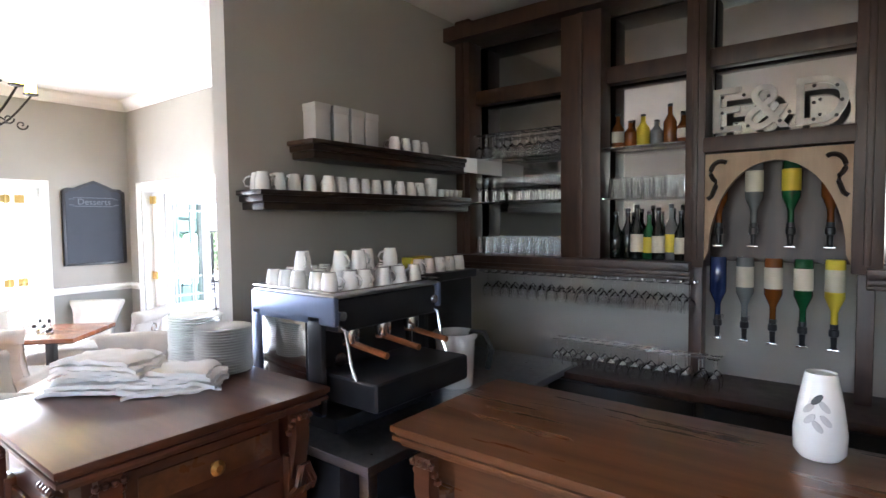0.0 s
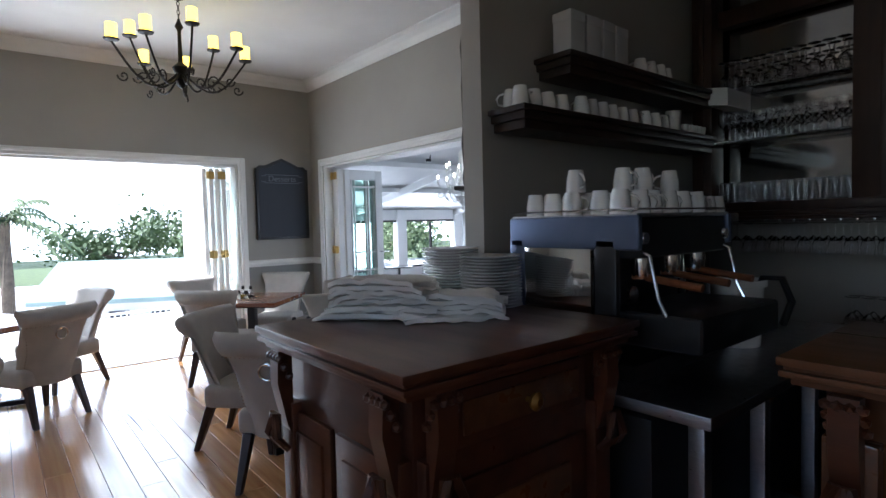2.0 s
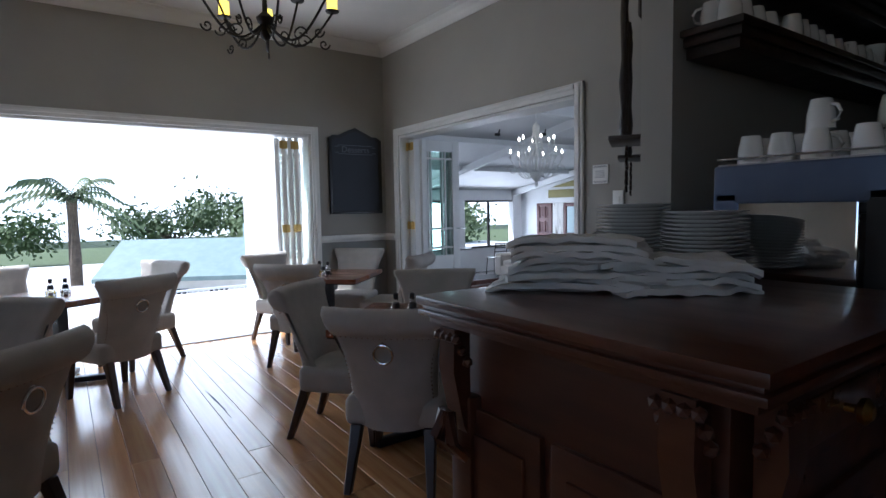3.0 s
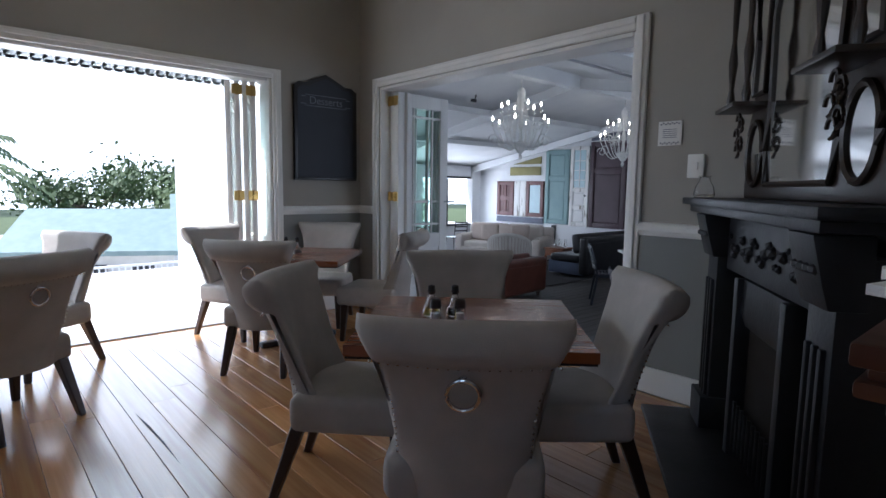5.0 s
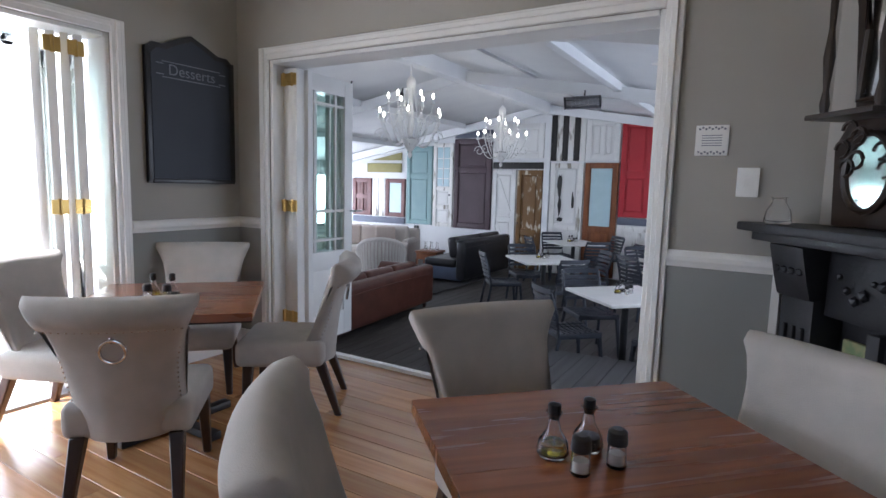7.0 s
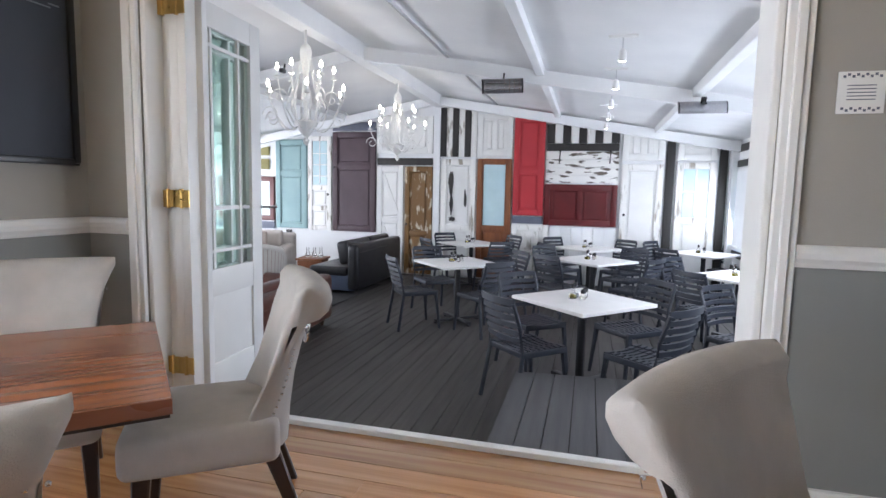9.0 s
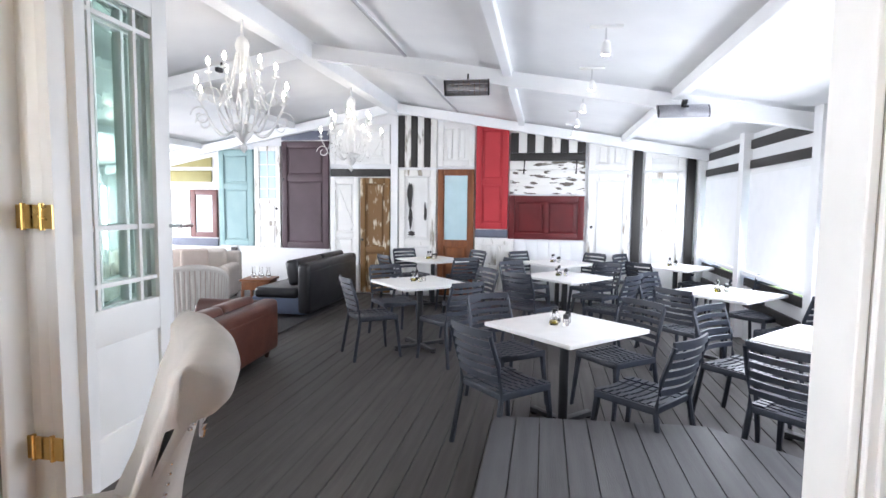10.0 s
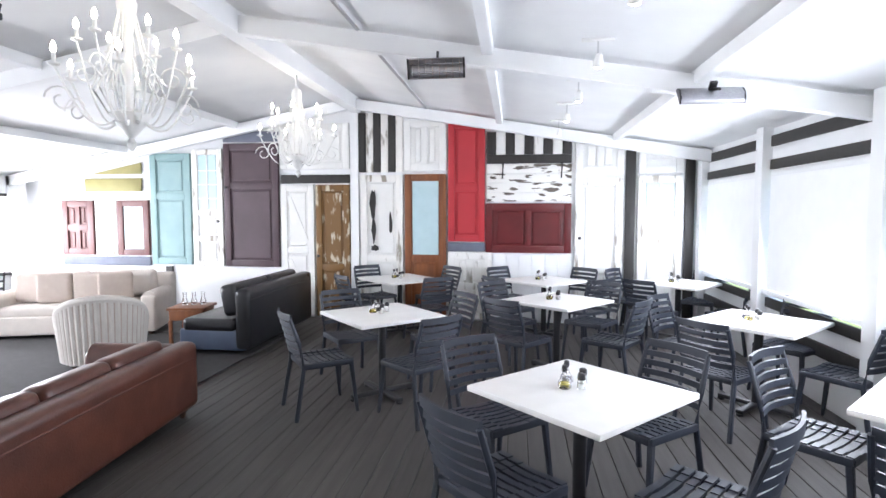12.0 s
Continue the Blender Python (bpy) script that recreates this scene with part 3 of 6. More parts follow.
def boards(label, x0, x1, z0, z1, m, n, vertical=True, gap=0.004, name="board_panel", m2=None):
    r = thing(name, label, "panel", at=((x0 + x1) / 2, NY + 0.03, z0))
    w, h = x1 - x0, z1 - z0
    for i in range(n):
        mm = m if (m2 is None or i % 2 == 0) else m2
        if vertical:
            part("board", box((-w / 2 + (i + 0.5) * w / n, 0.008 * (i % 2), h / 2), (w / n - gap, 0.03, h), 0.003), mm, r)
        else:
            part("board", box((0, 0.006 * (i % 2), (i + 0.5) * h / n), (w, 0.03, h / n - gap), 0.003), mm, r)
    return r


FB = DK + 0.02
boards("black and white striped boards", -7.49, -6.80, 1.73, 2.62, M_STRIPB, 6, m2=M_PEEL)
panel_door("white painted door top with two panels", -6.79, -6.14, 1.74, 2.50, M_WHITE, cols=2, splits=())
d = panel_door("white door with black patches of peeled paint", -7.47, -6.80, FB, 1.69, M_PEEL, splits=(0.42,), m2=M_WHITE)
for px, pz, sx, sz in ((-0.13, 1.75, 0.11, 0.5), (-0.12, 1.35, 0.08, 0.4), (0.14, 1.45, 0.06, 0.36), (-0.1, 1.08, 0.14, 0.1)):
    bm = bmesh.new()
    rn = random.Random(int(pz * 100))
    prism([(px + math.cos(a) * sx / 2 * rn.uniform(0.6, 1.1), pz + math.sin(a) * sz / 2 * rn.uniform(0.7, 1.1)) for a in [i * 0.45 for i in range(14)]], -0.022, -0.019, "y", bm)
    part("paint_patch", bm, M_STRIPB, d, "black patch where the paint has gone")
panel_door("varnished orange wood door with a frosted pane", -6.78, -6.14, FB, 1.70, M_ORANGE, splits=(0.42,), pane=1)
panel_door("red painted flush door", -6.12, -5.56, 0.68, 2.46, M_RED, splits=(0.45,))
boards("dark strip under the red door", -6.12, -5.56, 0.54, 0.67, M_SLATE, 1)
panel_door("low white panelled door piece", -6.12, -5.45, FB, 0.53, M_PEEL, cols=2, splits=(0.5,))
boards("black and white striped boards", -5.54, -4.31, 1.97, 2.30, M_STRIPB, 9, m2=M_PEEL)
boards("black painted beam on the boarded wall", -5.54, -4.31, 1.84, 1.965, M_STRIPB, 1)
boards("white boards with flaking paint", -5.54, -4.31, 1.28, 1.83, M_FLAKE, 4, vertical=False)
for xx in (-5.3, -4.45):
    solid("wall_hook", tube([(0, 0.03, 0.24), (0, -0.03, 0.18), (-0.01, -0.02, 0)], 0.012), M_STRIPB, "black iron hook on the flaking boards", "hook", at=(xx, NY, 1.62))
panel_door("dark oxblood double-panel door laid flat", -5.56, -4.30, 0.52, 1.26, M_OXBLOOD, cols=2, splits=())
boards("white lower wall boards", -5.44, -4.30, FB, 0.50, M_DECKWHITE, 6)
panel_door("white panelled door top", -4.26, -3.57, 1.67, 2.20, M_WHITE, cols=2, splits=())
knob(panel_door("weathered white door with worn edges", -4.26, -3.58, FB, 1.62, M_PEEL, splits=(0.3,), m2=M_WHITE), -0.27, 1.25)
boards("black upright board between white doors", -3.55, -3.41, FB, 2.08, M_STRIPB, 1)
panel_door("small white panel above a door", -3.38, -2.76, 1.68, 1.98, M_WHITE, splits=())
d = panel_door("white door with a four-pane window", -3.38, -2.76, FB, 1.65, M_PEEL, splits=(0.55,), pane=1, m2=M_WHITE)
for c, s in (((0, -0.002, 1.66), (0.03, 0.02, 0.8)), ((0, -0.002, 1.66), (0.42, 0.02, 0.03))):
    part("glazing_bar", box(c, s, 0.003), M_WHITE, d)
boards("black upright board between white doors", -2.73, -2.60, FB, 1.95, M_STRIPB, 1)
panel_door("white panel with a dark outline", -8.74, -7.63, 1.78, 2.48, M_WHITE, splits=())
boards("dark lintel beam above two doors", -8.74, -7.63, 1.57, 1.70, M_STRIPB, 1)
d = panel_door("white ledged door with diagonal braces", -8.74, -8.20, FB, 1.55, M_WHITE, splits=(0.5,))
for z in (0.1, 1.08):
    part("brace", prism([(-0.19, z + 0.8), (-0.11, z + 0.8), (0.19, z + 0.06), (0.11, z + 0.06)], -0.014, 0.004, "y"), M_WHITE, d)
knob(panel_door("stripped brown door with peeling gold paint", -8.18, -7.63, FB, 1.55, M_GOLD, splits=(0.38,)), -0.22, 0.95)
knob(panel_door("plum brown panelled door", -9.68, -8.77, 0.26, 2.20, M_PURPLE, splits=(0.66,)), -0.4, 1.25)
boards("slate blue board above the doors", -9.68, -8.77, 2.22, 2.38, M_SLATE, 1)
d = panel_door("white door with a glazed grid window", -10.22, -9.70, 0.26, 2.12, M_PEEL, splits=(0.24, 0.46), pane=2, m2=M_WHITE)
for k in range(3):
    part("glazing_bar", box((0, -0.002, 1.08 + 0.22 * k), (0.34, 0.02, 0.02), 0.002), M_WHITE, d)
part("glazing_bar", box((0, -0.002, 1.36), (0.02, 0.02, 0.85), 0.002), M_WHITE, d)
knob(d, 0.2, 0.72)
panel_door("faded teal painted door", -10.94, -10.24, 0.28, 2.06, M_TEAL, splits=(0.62,))
panel_door("brown door with a pale window", -11.54, -10.98, 0.42, 1.32, M_BROWN2, splits=(), pane=0)
boards("weathered white board between two doors", -11.94, -11.56, 0.42, 1.32, M_PEEL, 2)
panel_door("red-brown three-panel door", -12.54, -11.96, 0.42, 1.32, M_BROWN2, cols=2, splits=(0.5,))
boards("olive painted board under the roof", -12.1, -11.1, 1.46, 1.67, M_OLIVE, 1)
boards("slate blue rail below the doors", -12.54, -10.98, 0.26, 0.40, M_SLATE, 1)
solid("olive_board", prism([(-12.0, 1.74), (-11.1, 1.74), (-11.1, 1.92)], NY + 0.02, NY + 0.05, "y"), M_OLIVE, "olive triangular board under the roof", "panel")
boards("black upright board on the lower wall", -10.72, -10.6, FB, 0.25, M_STRIPB, 1)


# ---- folding doors ----
def leaf(root, at, rz, w, h, glazed=True):
    """One folding leaf, hinged at its origin, standing along local x."""
    st = 0.1
    body = part("leaf", box((w / 2, 0, h / 2), (w, 0.012, h - 0.9 if not glazed else 0.02)), M_WHITE, root)
    body.matrix_basis = pose(*at, 0, 0, rz)
    for x in (st / 2, w - st / 2):
        part("stile", box((x, 0, h / 2), (st, 0.042, h), 0.004), M_WHITE, body)
    for z, t in ((h - 0.06, 0.12), (0.62, 0.14), (0.1, 0.2)):
        part("rail", box((w / 2, 0, z), (w - 2 * st, 0.04, t), 0.004), M_WHITE, body)
    part("panel", box((w / 2, 0, 0.37), (w - 2 * st, 0.02, 0.4), 0.008), M_WHITE, body)
    p = part("pane", box((w / 2, 0, (h + 0.57) / 2), (w - 2 * st, 0.006, h - 0.81)), M_PANE, body, "pale green reflecting glass pane")
    p.visible_shadow = False
    for x in (st + 0.1, w - st - 0.1):
        part("glazing_bar", box((x, 0, (h + 0.57) / 2), (0.018, 0.024, h - 0.81), 0.002), M_WHITE, body)
    for z in (h - 0.2, 0.78):
        part("glazing_bar", box((w / 2, 0.0005, z), (w - 2 * st, 0.024, 0.018), 0.002), M_WHITE, body)
    return body


def hinge(root, at, rz):
    bm = rods(((0, 0, -0.045), (0, 0, 0.045), 0.009))
    B(bm, (0.022, 0, 0), (0.04, 0.006, 0.08))
    B(bm, (-0.022, 0, 0), (0.04, 0.006, 0.08))
    part("hinge", bm, M_BRASS, root, "brass butt hinge").matrix_basis = pose(*at, 0, 0, rz)


fd = thing("door_1", "white folded glazed door leaves beside the deck opening", "door", at=(-6.72, 3.68, FL + 0.03))
for k, (x, rz) in enumerate(((0.04, 92), (0.082, 95), (0.125, 93))):
    leaf(fd, (x, -0.06, 0), rz, 0.64, 2.0)
leaf(fd, (0.15, 0.02, 0), 114, 0.66, 2.0)
for z in (0.25, 1.05, 1.92):
    for x in (0.05, 0.125):
        hinge(fd, (x, -0.085, z), 0)
part("door_handle", rods(((0, 0, 0), (0, -0.05, 0), 0.008), ((0, -0.05, 0), (0.1, -0.05, 0), 0.008)), M_CHROME, fd).matrix_basis = pose(0.16, 0.5, 1.0, 0, 0, 100)
fd = thing("door_2", "white folded glazed door leaves beside the patio opening", "door", at=(-7.1, 2.6, FL + 0.03))
for k, (y, rz) in enumerate(((-0.13, 157), (-0.19, 155), (-0.25, 158), (-0.32, 155))):
    leaf(fd, (0.02 - 0.02 * k, y, 0), rz, 0.64, 2.0)
for z in (0.25, 1.05, 1.92):
    for y in (-0.15, -0.27):
        hinge(fd, (0.04, y, z), 90)


# ---- upholstered dining chair ----
def soft_box(c, s, w, seg=4):
    return box(c, s, w, seg=seg)


def chair_back():
    bm = bmesh.new()
    prof = [(-0.155, 0.28), (-0.168, 0.40), (-0.188, 0.52), (-0.212, 0.63), (-0.238, 0.72), (-0.262, 0.775)]
    for k in range(9):   # rolled top
        a = math.radians(30 + k * 30)
        prof.append((-0.318 + 0.062 * math.cos(a), 0.782 + 0.062 * math.sin(a)))
    prof += [(-0.305, 0.71), (-0.28, 0.62), (-0.258, 0.52), (-0.243, 0.40), (-0.235, 0.28)]
    us = [-1, -0.985, -0.95, -0.9, -0.82, -0.68, -0.5, -0.3, -0.1, 0.1, 0.3, 0.5, 0.68, 0.82, 0.9, 0.95, 0.985, 1]
    loops, m = [], len(prof)
    for u in us:
        ring = []
        e = 1.0 if abs(u) < 0.86 else 0.25 + 0.75 * math.sqrt(max(0.0, 1 - ((abs(u) - 0.86) / 0.14) ** 2))
        for y, z in prof:
            t = min(max((z - 0.28) / 0.53, 0), 1)
            half = 0.205 + 0.075 * t ** 3.5 - 0.012 * math.sin(math.pi * t)
            wrap = 0.13 * abs(u) ** 3 * max(0.0, 1 - 1.5 * t) ** 2 + 0.04 * u * u
            mid = -0.195 - 0.085 * t ** 1.5 if z < 0.72 else -0.305
            ring.append(bm.verts.new((u * half, mid + (y - mid) * e + wrap, z)))
        loops.append(ring)
    for a, b in zip(loops, loops[1:]):
        for j in range(m):
            bm.faces.new((a[j], a[(j + 1) % m], b[(j + 1) % m], b[j]))
    bm.faces.new(loops[0])
    bm.faces.new(loops[-1][::-1])
    bmesh.ops.recalc_face_normals(bm, faces=bm.faces)
    return bm


def dining_chair():
    r = thing("dining_chair", "grey linen dining chair with rolled back and ring", "chair", "dining chairs", (-5.85, 2.04, FL), 43)
    part("seat", soft_box((0, 0.035, 0.345), (0.46, 0.46, 0.14), 0.045), M_FABRIC, r)
    bk = part("backrest", chair_back(), M_FABRIC, r)
    bk.data.set_sharp_from_angle(angle=radians(80))
    for sx in (-1, 1):
        part("leg", leg_bm((sx * 0.19, 0.2, 0.29), (sx * 0.2, 0.22, 0), 0.026, 0.016), M_LEG, r, "dark tapered wooden leg")
        part("leg", leg_bm((sx * 0.17, -0.17, 0.29), (sx * 0.19, -0.27, 0), 0.027, 0.017), M_LEG, r, "dark tapered wooden leg")
    bm = tube([(0.042 * math.cos(a), 0, 0.042 * math.sin(a)) for a in [i * 2 * math.pi / 20 for i in range(21)]], 0.006, 8)
    part("ring", bm, M_CHROME, r, "chrome pull ring").matrix_basis = pose(0, -0.302, 0.645, 8, 0, 0)
    part("ring_mount", lathe([(0.02, 0), (0.018, 0.008), (0.008, 0.016)], 12), M_CHROME, r).matrix_basis = pose(0, -0.287, 0.688, 90, 0, 0)
    bm = bmesh.new()
    for sx in (-1, 1):
        for k in range(22):
            z = 0.30 + 0.44 * k / 21
            t = min(max((z - 0.28) / 0.53, 0), 1)
            wrap = 0.13 * 0.94 ** 3 * max(0.0, 1 - 1.5 * t) ** 2 + 0.035
            bmesh.ops.create_icosphere(bm, subdivisions=1, radius=0.005, matrix=Matrix.Translation((sx * (0.205 + 0.075 * t ** 3.5 - 0.012 * math.sin(math.pi * t)) * 0.95, -0.238 - 0.06 * t ** 1.5 + wrap, z)))
    for k in range(20):
        u = -0.95 + 1.9 * k / 19
        bmesh.ops.create_icosphere(bm, subdivisions=1, radius=0.005, matrix=Matrix.Translation((u * 0.26, -0.307 + 0.04 * u * u, 0.715)))
    part("nail_trim", bm, M_CHROME, r, "row of metal upholstery nails")
    return r


def leg_bm(a, b, ra, rb):
    bm = bmesh.new()
    rings = []
    for p, w in ((a, ra), (tuple((x + y) / 2 for x, y in zip(a, b)), (ra + rb) / 2), (b, rb)):
        rings.append([bm.verts.new((p[0] + sx * w, p[1] + sy * w, p[2])) for sx, sy in ((-1, -1), (1, -1), (1, 1), (-1, 1))])
    for q, s in zip(rings, rings[1:]):
        for i in range(4):
            bm.faces.new((q[i], q[(i + 1) % 4], s[(i + 1) % 4], s[i]))
    bm.faces.new(rings[0])
    bm.faces.new(rings[-1])
    bmesh.ops.recalc_face_normals(bm, faces=bm.faces)
    return bev(bm, 0.005, 1)


first_chair = dining_chair()


def chairs_round(cx, cy, angles, dist=0.62):
    for a in angles:
        d = dist[angles.index(a)] if isinstance(dist, tuple) else dist
        x, y = cx + d * math.cos(radians(a)), cy + d * math.sin(radians(a))
        copy_thing(first_chair, pose(x, y, FL, 0, 0, a + 90))


TT = 0.62   # height of the dining tabletops


def dining_table(cx, cy, rz):
    r = thing("dining_table", "square polished plank dining table on a black pedestal", "table", "dining tables", (cx, cy, FL), rz)
    top = part("tabletop", box((0, 0, TT - FL - 0.035), (0.79, 0.79, 0.02)), M_GAP, r)
    for i in range(6):
        part("plank", box((0, -0.4 + (i + 0.5) * 0.8 / 6, TT - FL - 0.018), (0.8, 0.8 / 6 - 0.0004, 0.036), 0.0006, seg=1), M_TABLE, top)
    part("column", box((0, 0, 0.32), (0.075, 0.075, 0.6), 0.006), M_TABBASE, r)
    for k in (0, 90):
        part("foot", box((0, 0, 0.025), (0.6, 0.06, 0.04), 0.008, rz=k + 45), M_TABBASE, r)
    return r


def cruet(name, label, at, kind):
    if kind == "bottle":
        r = thing(name, label, "cruet", "table cruets", at)
        part("bottle", lathe([(0.03, 0), (0.036, 0.01), (0.032, 0.035), (0.016, 0.06), (0.011, 0.085), (0.018, 0.1), (0.016, 0.1), (0.009, 0.085), (0.014, 0.06), (0.029, 0.035), (0.032, 0.012), (0.0, 0.006)], 16), M_GLASS, r)
        part("liquid", lathe([(0.028, 0.008), (0.03, 0.014), (0.027, 0.032), (0.0, 0.032)], 14), M_OIL if "oil" in label else M_DARKPLASTIC, r)
        part("stopper", lathe([(0.01, 0.085), (0.014, 0.1), (0.014, 0.118), (0.004, 0.122)], 12), M_DARKPLASTIC, r)
    else:
        r = thing(name, label, "shaker", "table cruets", at)
        part("jar", lathe([(0.02, 0), (0.022, 0.004), (0.019, 0.05), (0.017, 0.05), (0.018, 0.008), (0.0, 0.006)], 14), M_GLASS, r)
        part("salt", lathe([(0.016, 0.007), (0.017, 0.03), (0.0, 0.03)], 12), M_CHINA, r)
        part("cap", lathe([(0.021, 0.05), (0.022, 0.056), (0.02, 0.078), (0.012, 0.084)], 14), M_DARKPLASTIC, r)


def cruet_set(cx, cy, z, rz=0):
    c, s = math.cos(radians(rz)), math.sin(radians(rz))
    for (u, v), (n, l, k) in zip(((-0.06, 0.03), (0.03, 0.05), (-0.03, -0.05), (0.06, -0.03)), (("oil_bottle", "glass oil bottle with a black stopper on a table", "bottle"), ("vinegar_bottle", "round glass vinegar bottle with dark stopper", "bottle"), ("salt_shaker", "glass salt shaker with a black cap", "s"), ("pepper_shaker", "glass pepper shaker with a black cap", "s"))):
        cruet(n, l, (cx + u * c - v * s, cy + u * s + v * c, z), k)


dining_table(-3.94, 2.0, 45)
chairs_round(-3.94, 2.0, (-46, 49, 223), (0.42, 0.38, 0.45))
copy_thing(first_chair, pose(-4.30, 2.335, FL, 0, 0, 146 + 90))
dining_table(-6.2, 2.42, 45)
chairs_round(-6.2, 2.42, (135,))
copy_thing(first_chair, pose(-6.72, 2.18, FL, 0, 0, 205 + 90))
copy_thing(first_chair, pose(-5.95, 2.97, FL, 0, 0, 36 + 90))
dining_table(-6.35, 0.35, 30)
chairs_round(-6.35, 0.35, (30, 120, 210, 300))
dining_table(-4.26, -0.42, 50)
chairs_round(-4.26, -0.42, (50, 140, 230, 320))
cruet_set(-4.01, 1.93, TT, 40)
cruet_set(-6.2, 2.35, TT, 20)
cruet_set(-6.35, 0.35, TT, 70)

# ---- black wooden chandelier with candle shades ----
ch = thing("chandelier", "wrought iron chandelier with glowing yellow candle shades", "chandelier", at=(-5.2, 1.6, 2.36))
part("stem", lathe([(0.006, 0), (0.03, 0.02), (0.045, 0.06), (0.02, 0.09), (0.05, 0.12), (0.06, 0.15), (0.018, 0.19), (0.012, 0.42), (0.03, 0.45), (0.008, 0.5)], 12), M_IRON, ch)
bm = bmesh.new()
for k in range(6):
    z = 0.49 + k * 0.032
    pts = [(0.010 * math.cos(a) * (k % 2), 0.010 * math.cos(a) * (1 - k % 2), z + 0.02 * math.sin(a)) for a in [i * 0.785 for i in range(9)]]
    tube(pts, 0.003, 5, bm)
part("chain", bm, M_IRON, ch)
part("ceiling_rose", lathe([(0.06, 0.69), (0.05, 0.66), (0.01, 0.64)], 16), M_IRON, ch)
for k in range(9):
    a = radians(k * 40)
    high = 0.12 if k % 3 == 0 else 0.0
    R = 0.34 if k % 3 == 0 else 0.46
    pts = []
    for i in range(22):
        t = i / 21
        pts.append((0.03 + (R - 0.03) * t, 0.10 - 0.13 * math.sin(t * math.pi * 1.1) + (0.1 + high) * t * t))
    tx, tz = pts[-1]
    arm = part("arm", tube([(r * math.cos(a), r * math.sin(a), z) for r, z in pts], 0.008, 6), M_IRON, ch)
    for base, rad, sg in ((R * 0.55, 0.055, 1), (R * 0.86, 0.04, -1)):
        sp = [((base + rad * (1 - q / 16) * math.cos(q * 0.55 * sg)), 0.02 + high * 0.4 + rad * (1 - q / 16) * math.sin(q * 0.55 * sg)) for q in range(15)]
        part("scroll", tube([(r * math.cos(a), r * math.sin(a), z) for r, z in sp], 0.006, 5), M_IRON, arm)
    part("drip_pan", lathe([(0.015, 0), (0.045, 0.008), (0.05, 0.018)], 14, (tx * math.cos(a), tx * math.sin(a), tz)), M_IRON, arm)
    part("candle_shade", lathe([(0.036, 0.018), (0.036, 0.12), (0.032, 0.122), (0.0, 0.115)], 14, (tx * math.cos(a), tx * math.sin(a), tz)), M_YELLOWGLOW, arm, "glowing yellow candle shade")


# ---- chalkboard, notice, switch ----
cb = thing("chalkboard", "dark menu chalkboard with a shaped top on the wall", "chalkboard", at=(-7.035, 3.13, 1.17))
outline = [(-0.32, 0), (0.32, 0), (0.32, 0.82), (0.27, 0.86), (0.2, 0.86), (0.12, 0.90), (0, 0.95), (-0.12, 0.90), (-0.2, 0.86), (-0.27, 0.86), (-0.32, 0.82)]
part("backing", prism(outline, 0, 0.018, "x"), M_DARKPLASTIC, cb)
part("writing_surface", prism([(u * 0.88, 0.03 + v * 0.93) for u, v in outline], 0.016, 0.022, "x"), M_BOARD, cb)
bm = bmesh.new()
for s in (-1, 1):
    B(bm, (0.014, s * 0.305, 0.42), (0.03, 0.03, 0.82))
B(bm, (0.014, 0, 0.015), (0.03, 0.58, 0.03))
part("frame", bev(bm, 0.006), M_DARKPLASTIC, cb)
bm = bmesh.new()
for z in (0.66, 0.755):
    B(bm, (0.0235, 0, z), (0.003, 0.42, 0.006))
for s in (-1, 1):
    B(bm, (0.0235, s * 0.225, 0.675), (0.003, 0.05, 0.006))
    B(bm, (0.0235, s * 0.225, 0.74), (0.003, 0.05, 0.006))
part("banner", bm, M_CHALK, cb, "chalk ribbon drawn round the heading")


def lettering(text, size, material, parent, m, depth=0.0008, name="lettering"):
    cu = bpy.data.curves.new(name, "FONT")
    cu.body, cu.size, cu.extrude, cu.align_x, cu.align_y = text, size, depth, "CENTER", "CENTER"
    cu.materials.append(material)
    ob = new(name, cu)
    ob.parent = parent
    ob.matrix_basis = m
    return ob


lettering("Desserts", 0.095, M_CHALK, cb, pose(0.0235, 0, 0.707, 90, 0, 90))
nt = thing("notice", "white framed notice card on the wall", "notice", at=(-3.943, 3.508, 1.43))
part("card", box((0, -0.003, 0), (0.132, 0.006, 0.132), 0.001), M_WHITE, nt)
bm = bmesh.new()
for k in range(5):
    B(bm, (0, -0.0068, 0.022 - k * 0.011), (0.08, 0.001, 0.003))
for s in (-1, 1):
    for i in range(9):
        B(bm, (-0.05 + i * 0.0125, -0.0068, s * (0.05 + 0.006 * (i % 2))), (0.008, 0.001, 0.008))
part("print", bm, M_SLATE, nt, "small dark print and ornament")
sw = thing("wall_switch", "white plastic wall switch plate", "switch", at=(-3.79, 3.508, 1.25))
part("plate", box((0, -0.006, 0), (0.085, 0.012, 0.125), 0.004), M_WHITE, sw)
part("rocker", box((0, -0.014, 0), (0.03, 0.006, 0.04), 0.002), M_WHITE, sw)

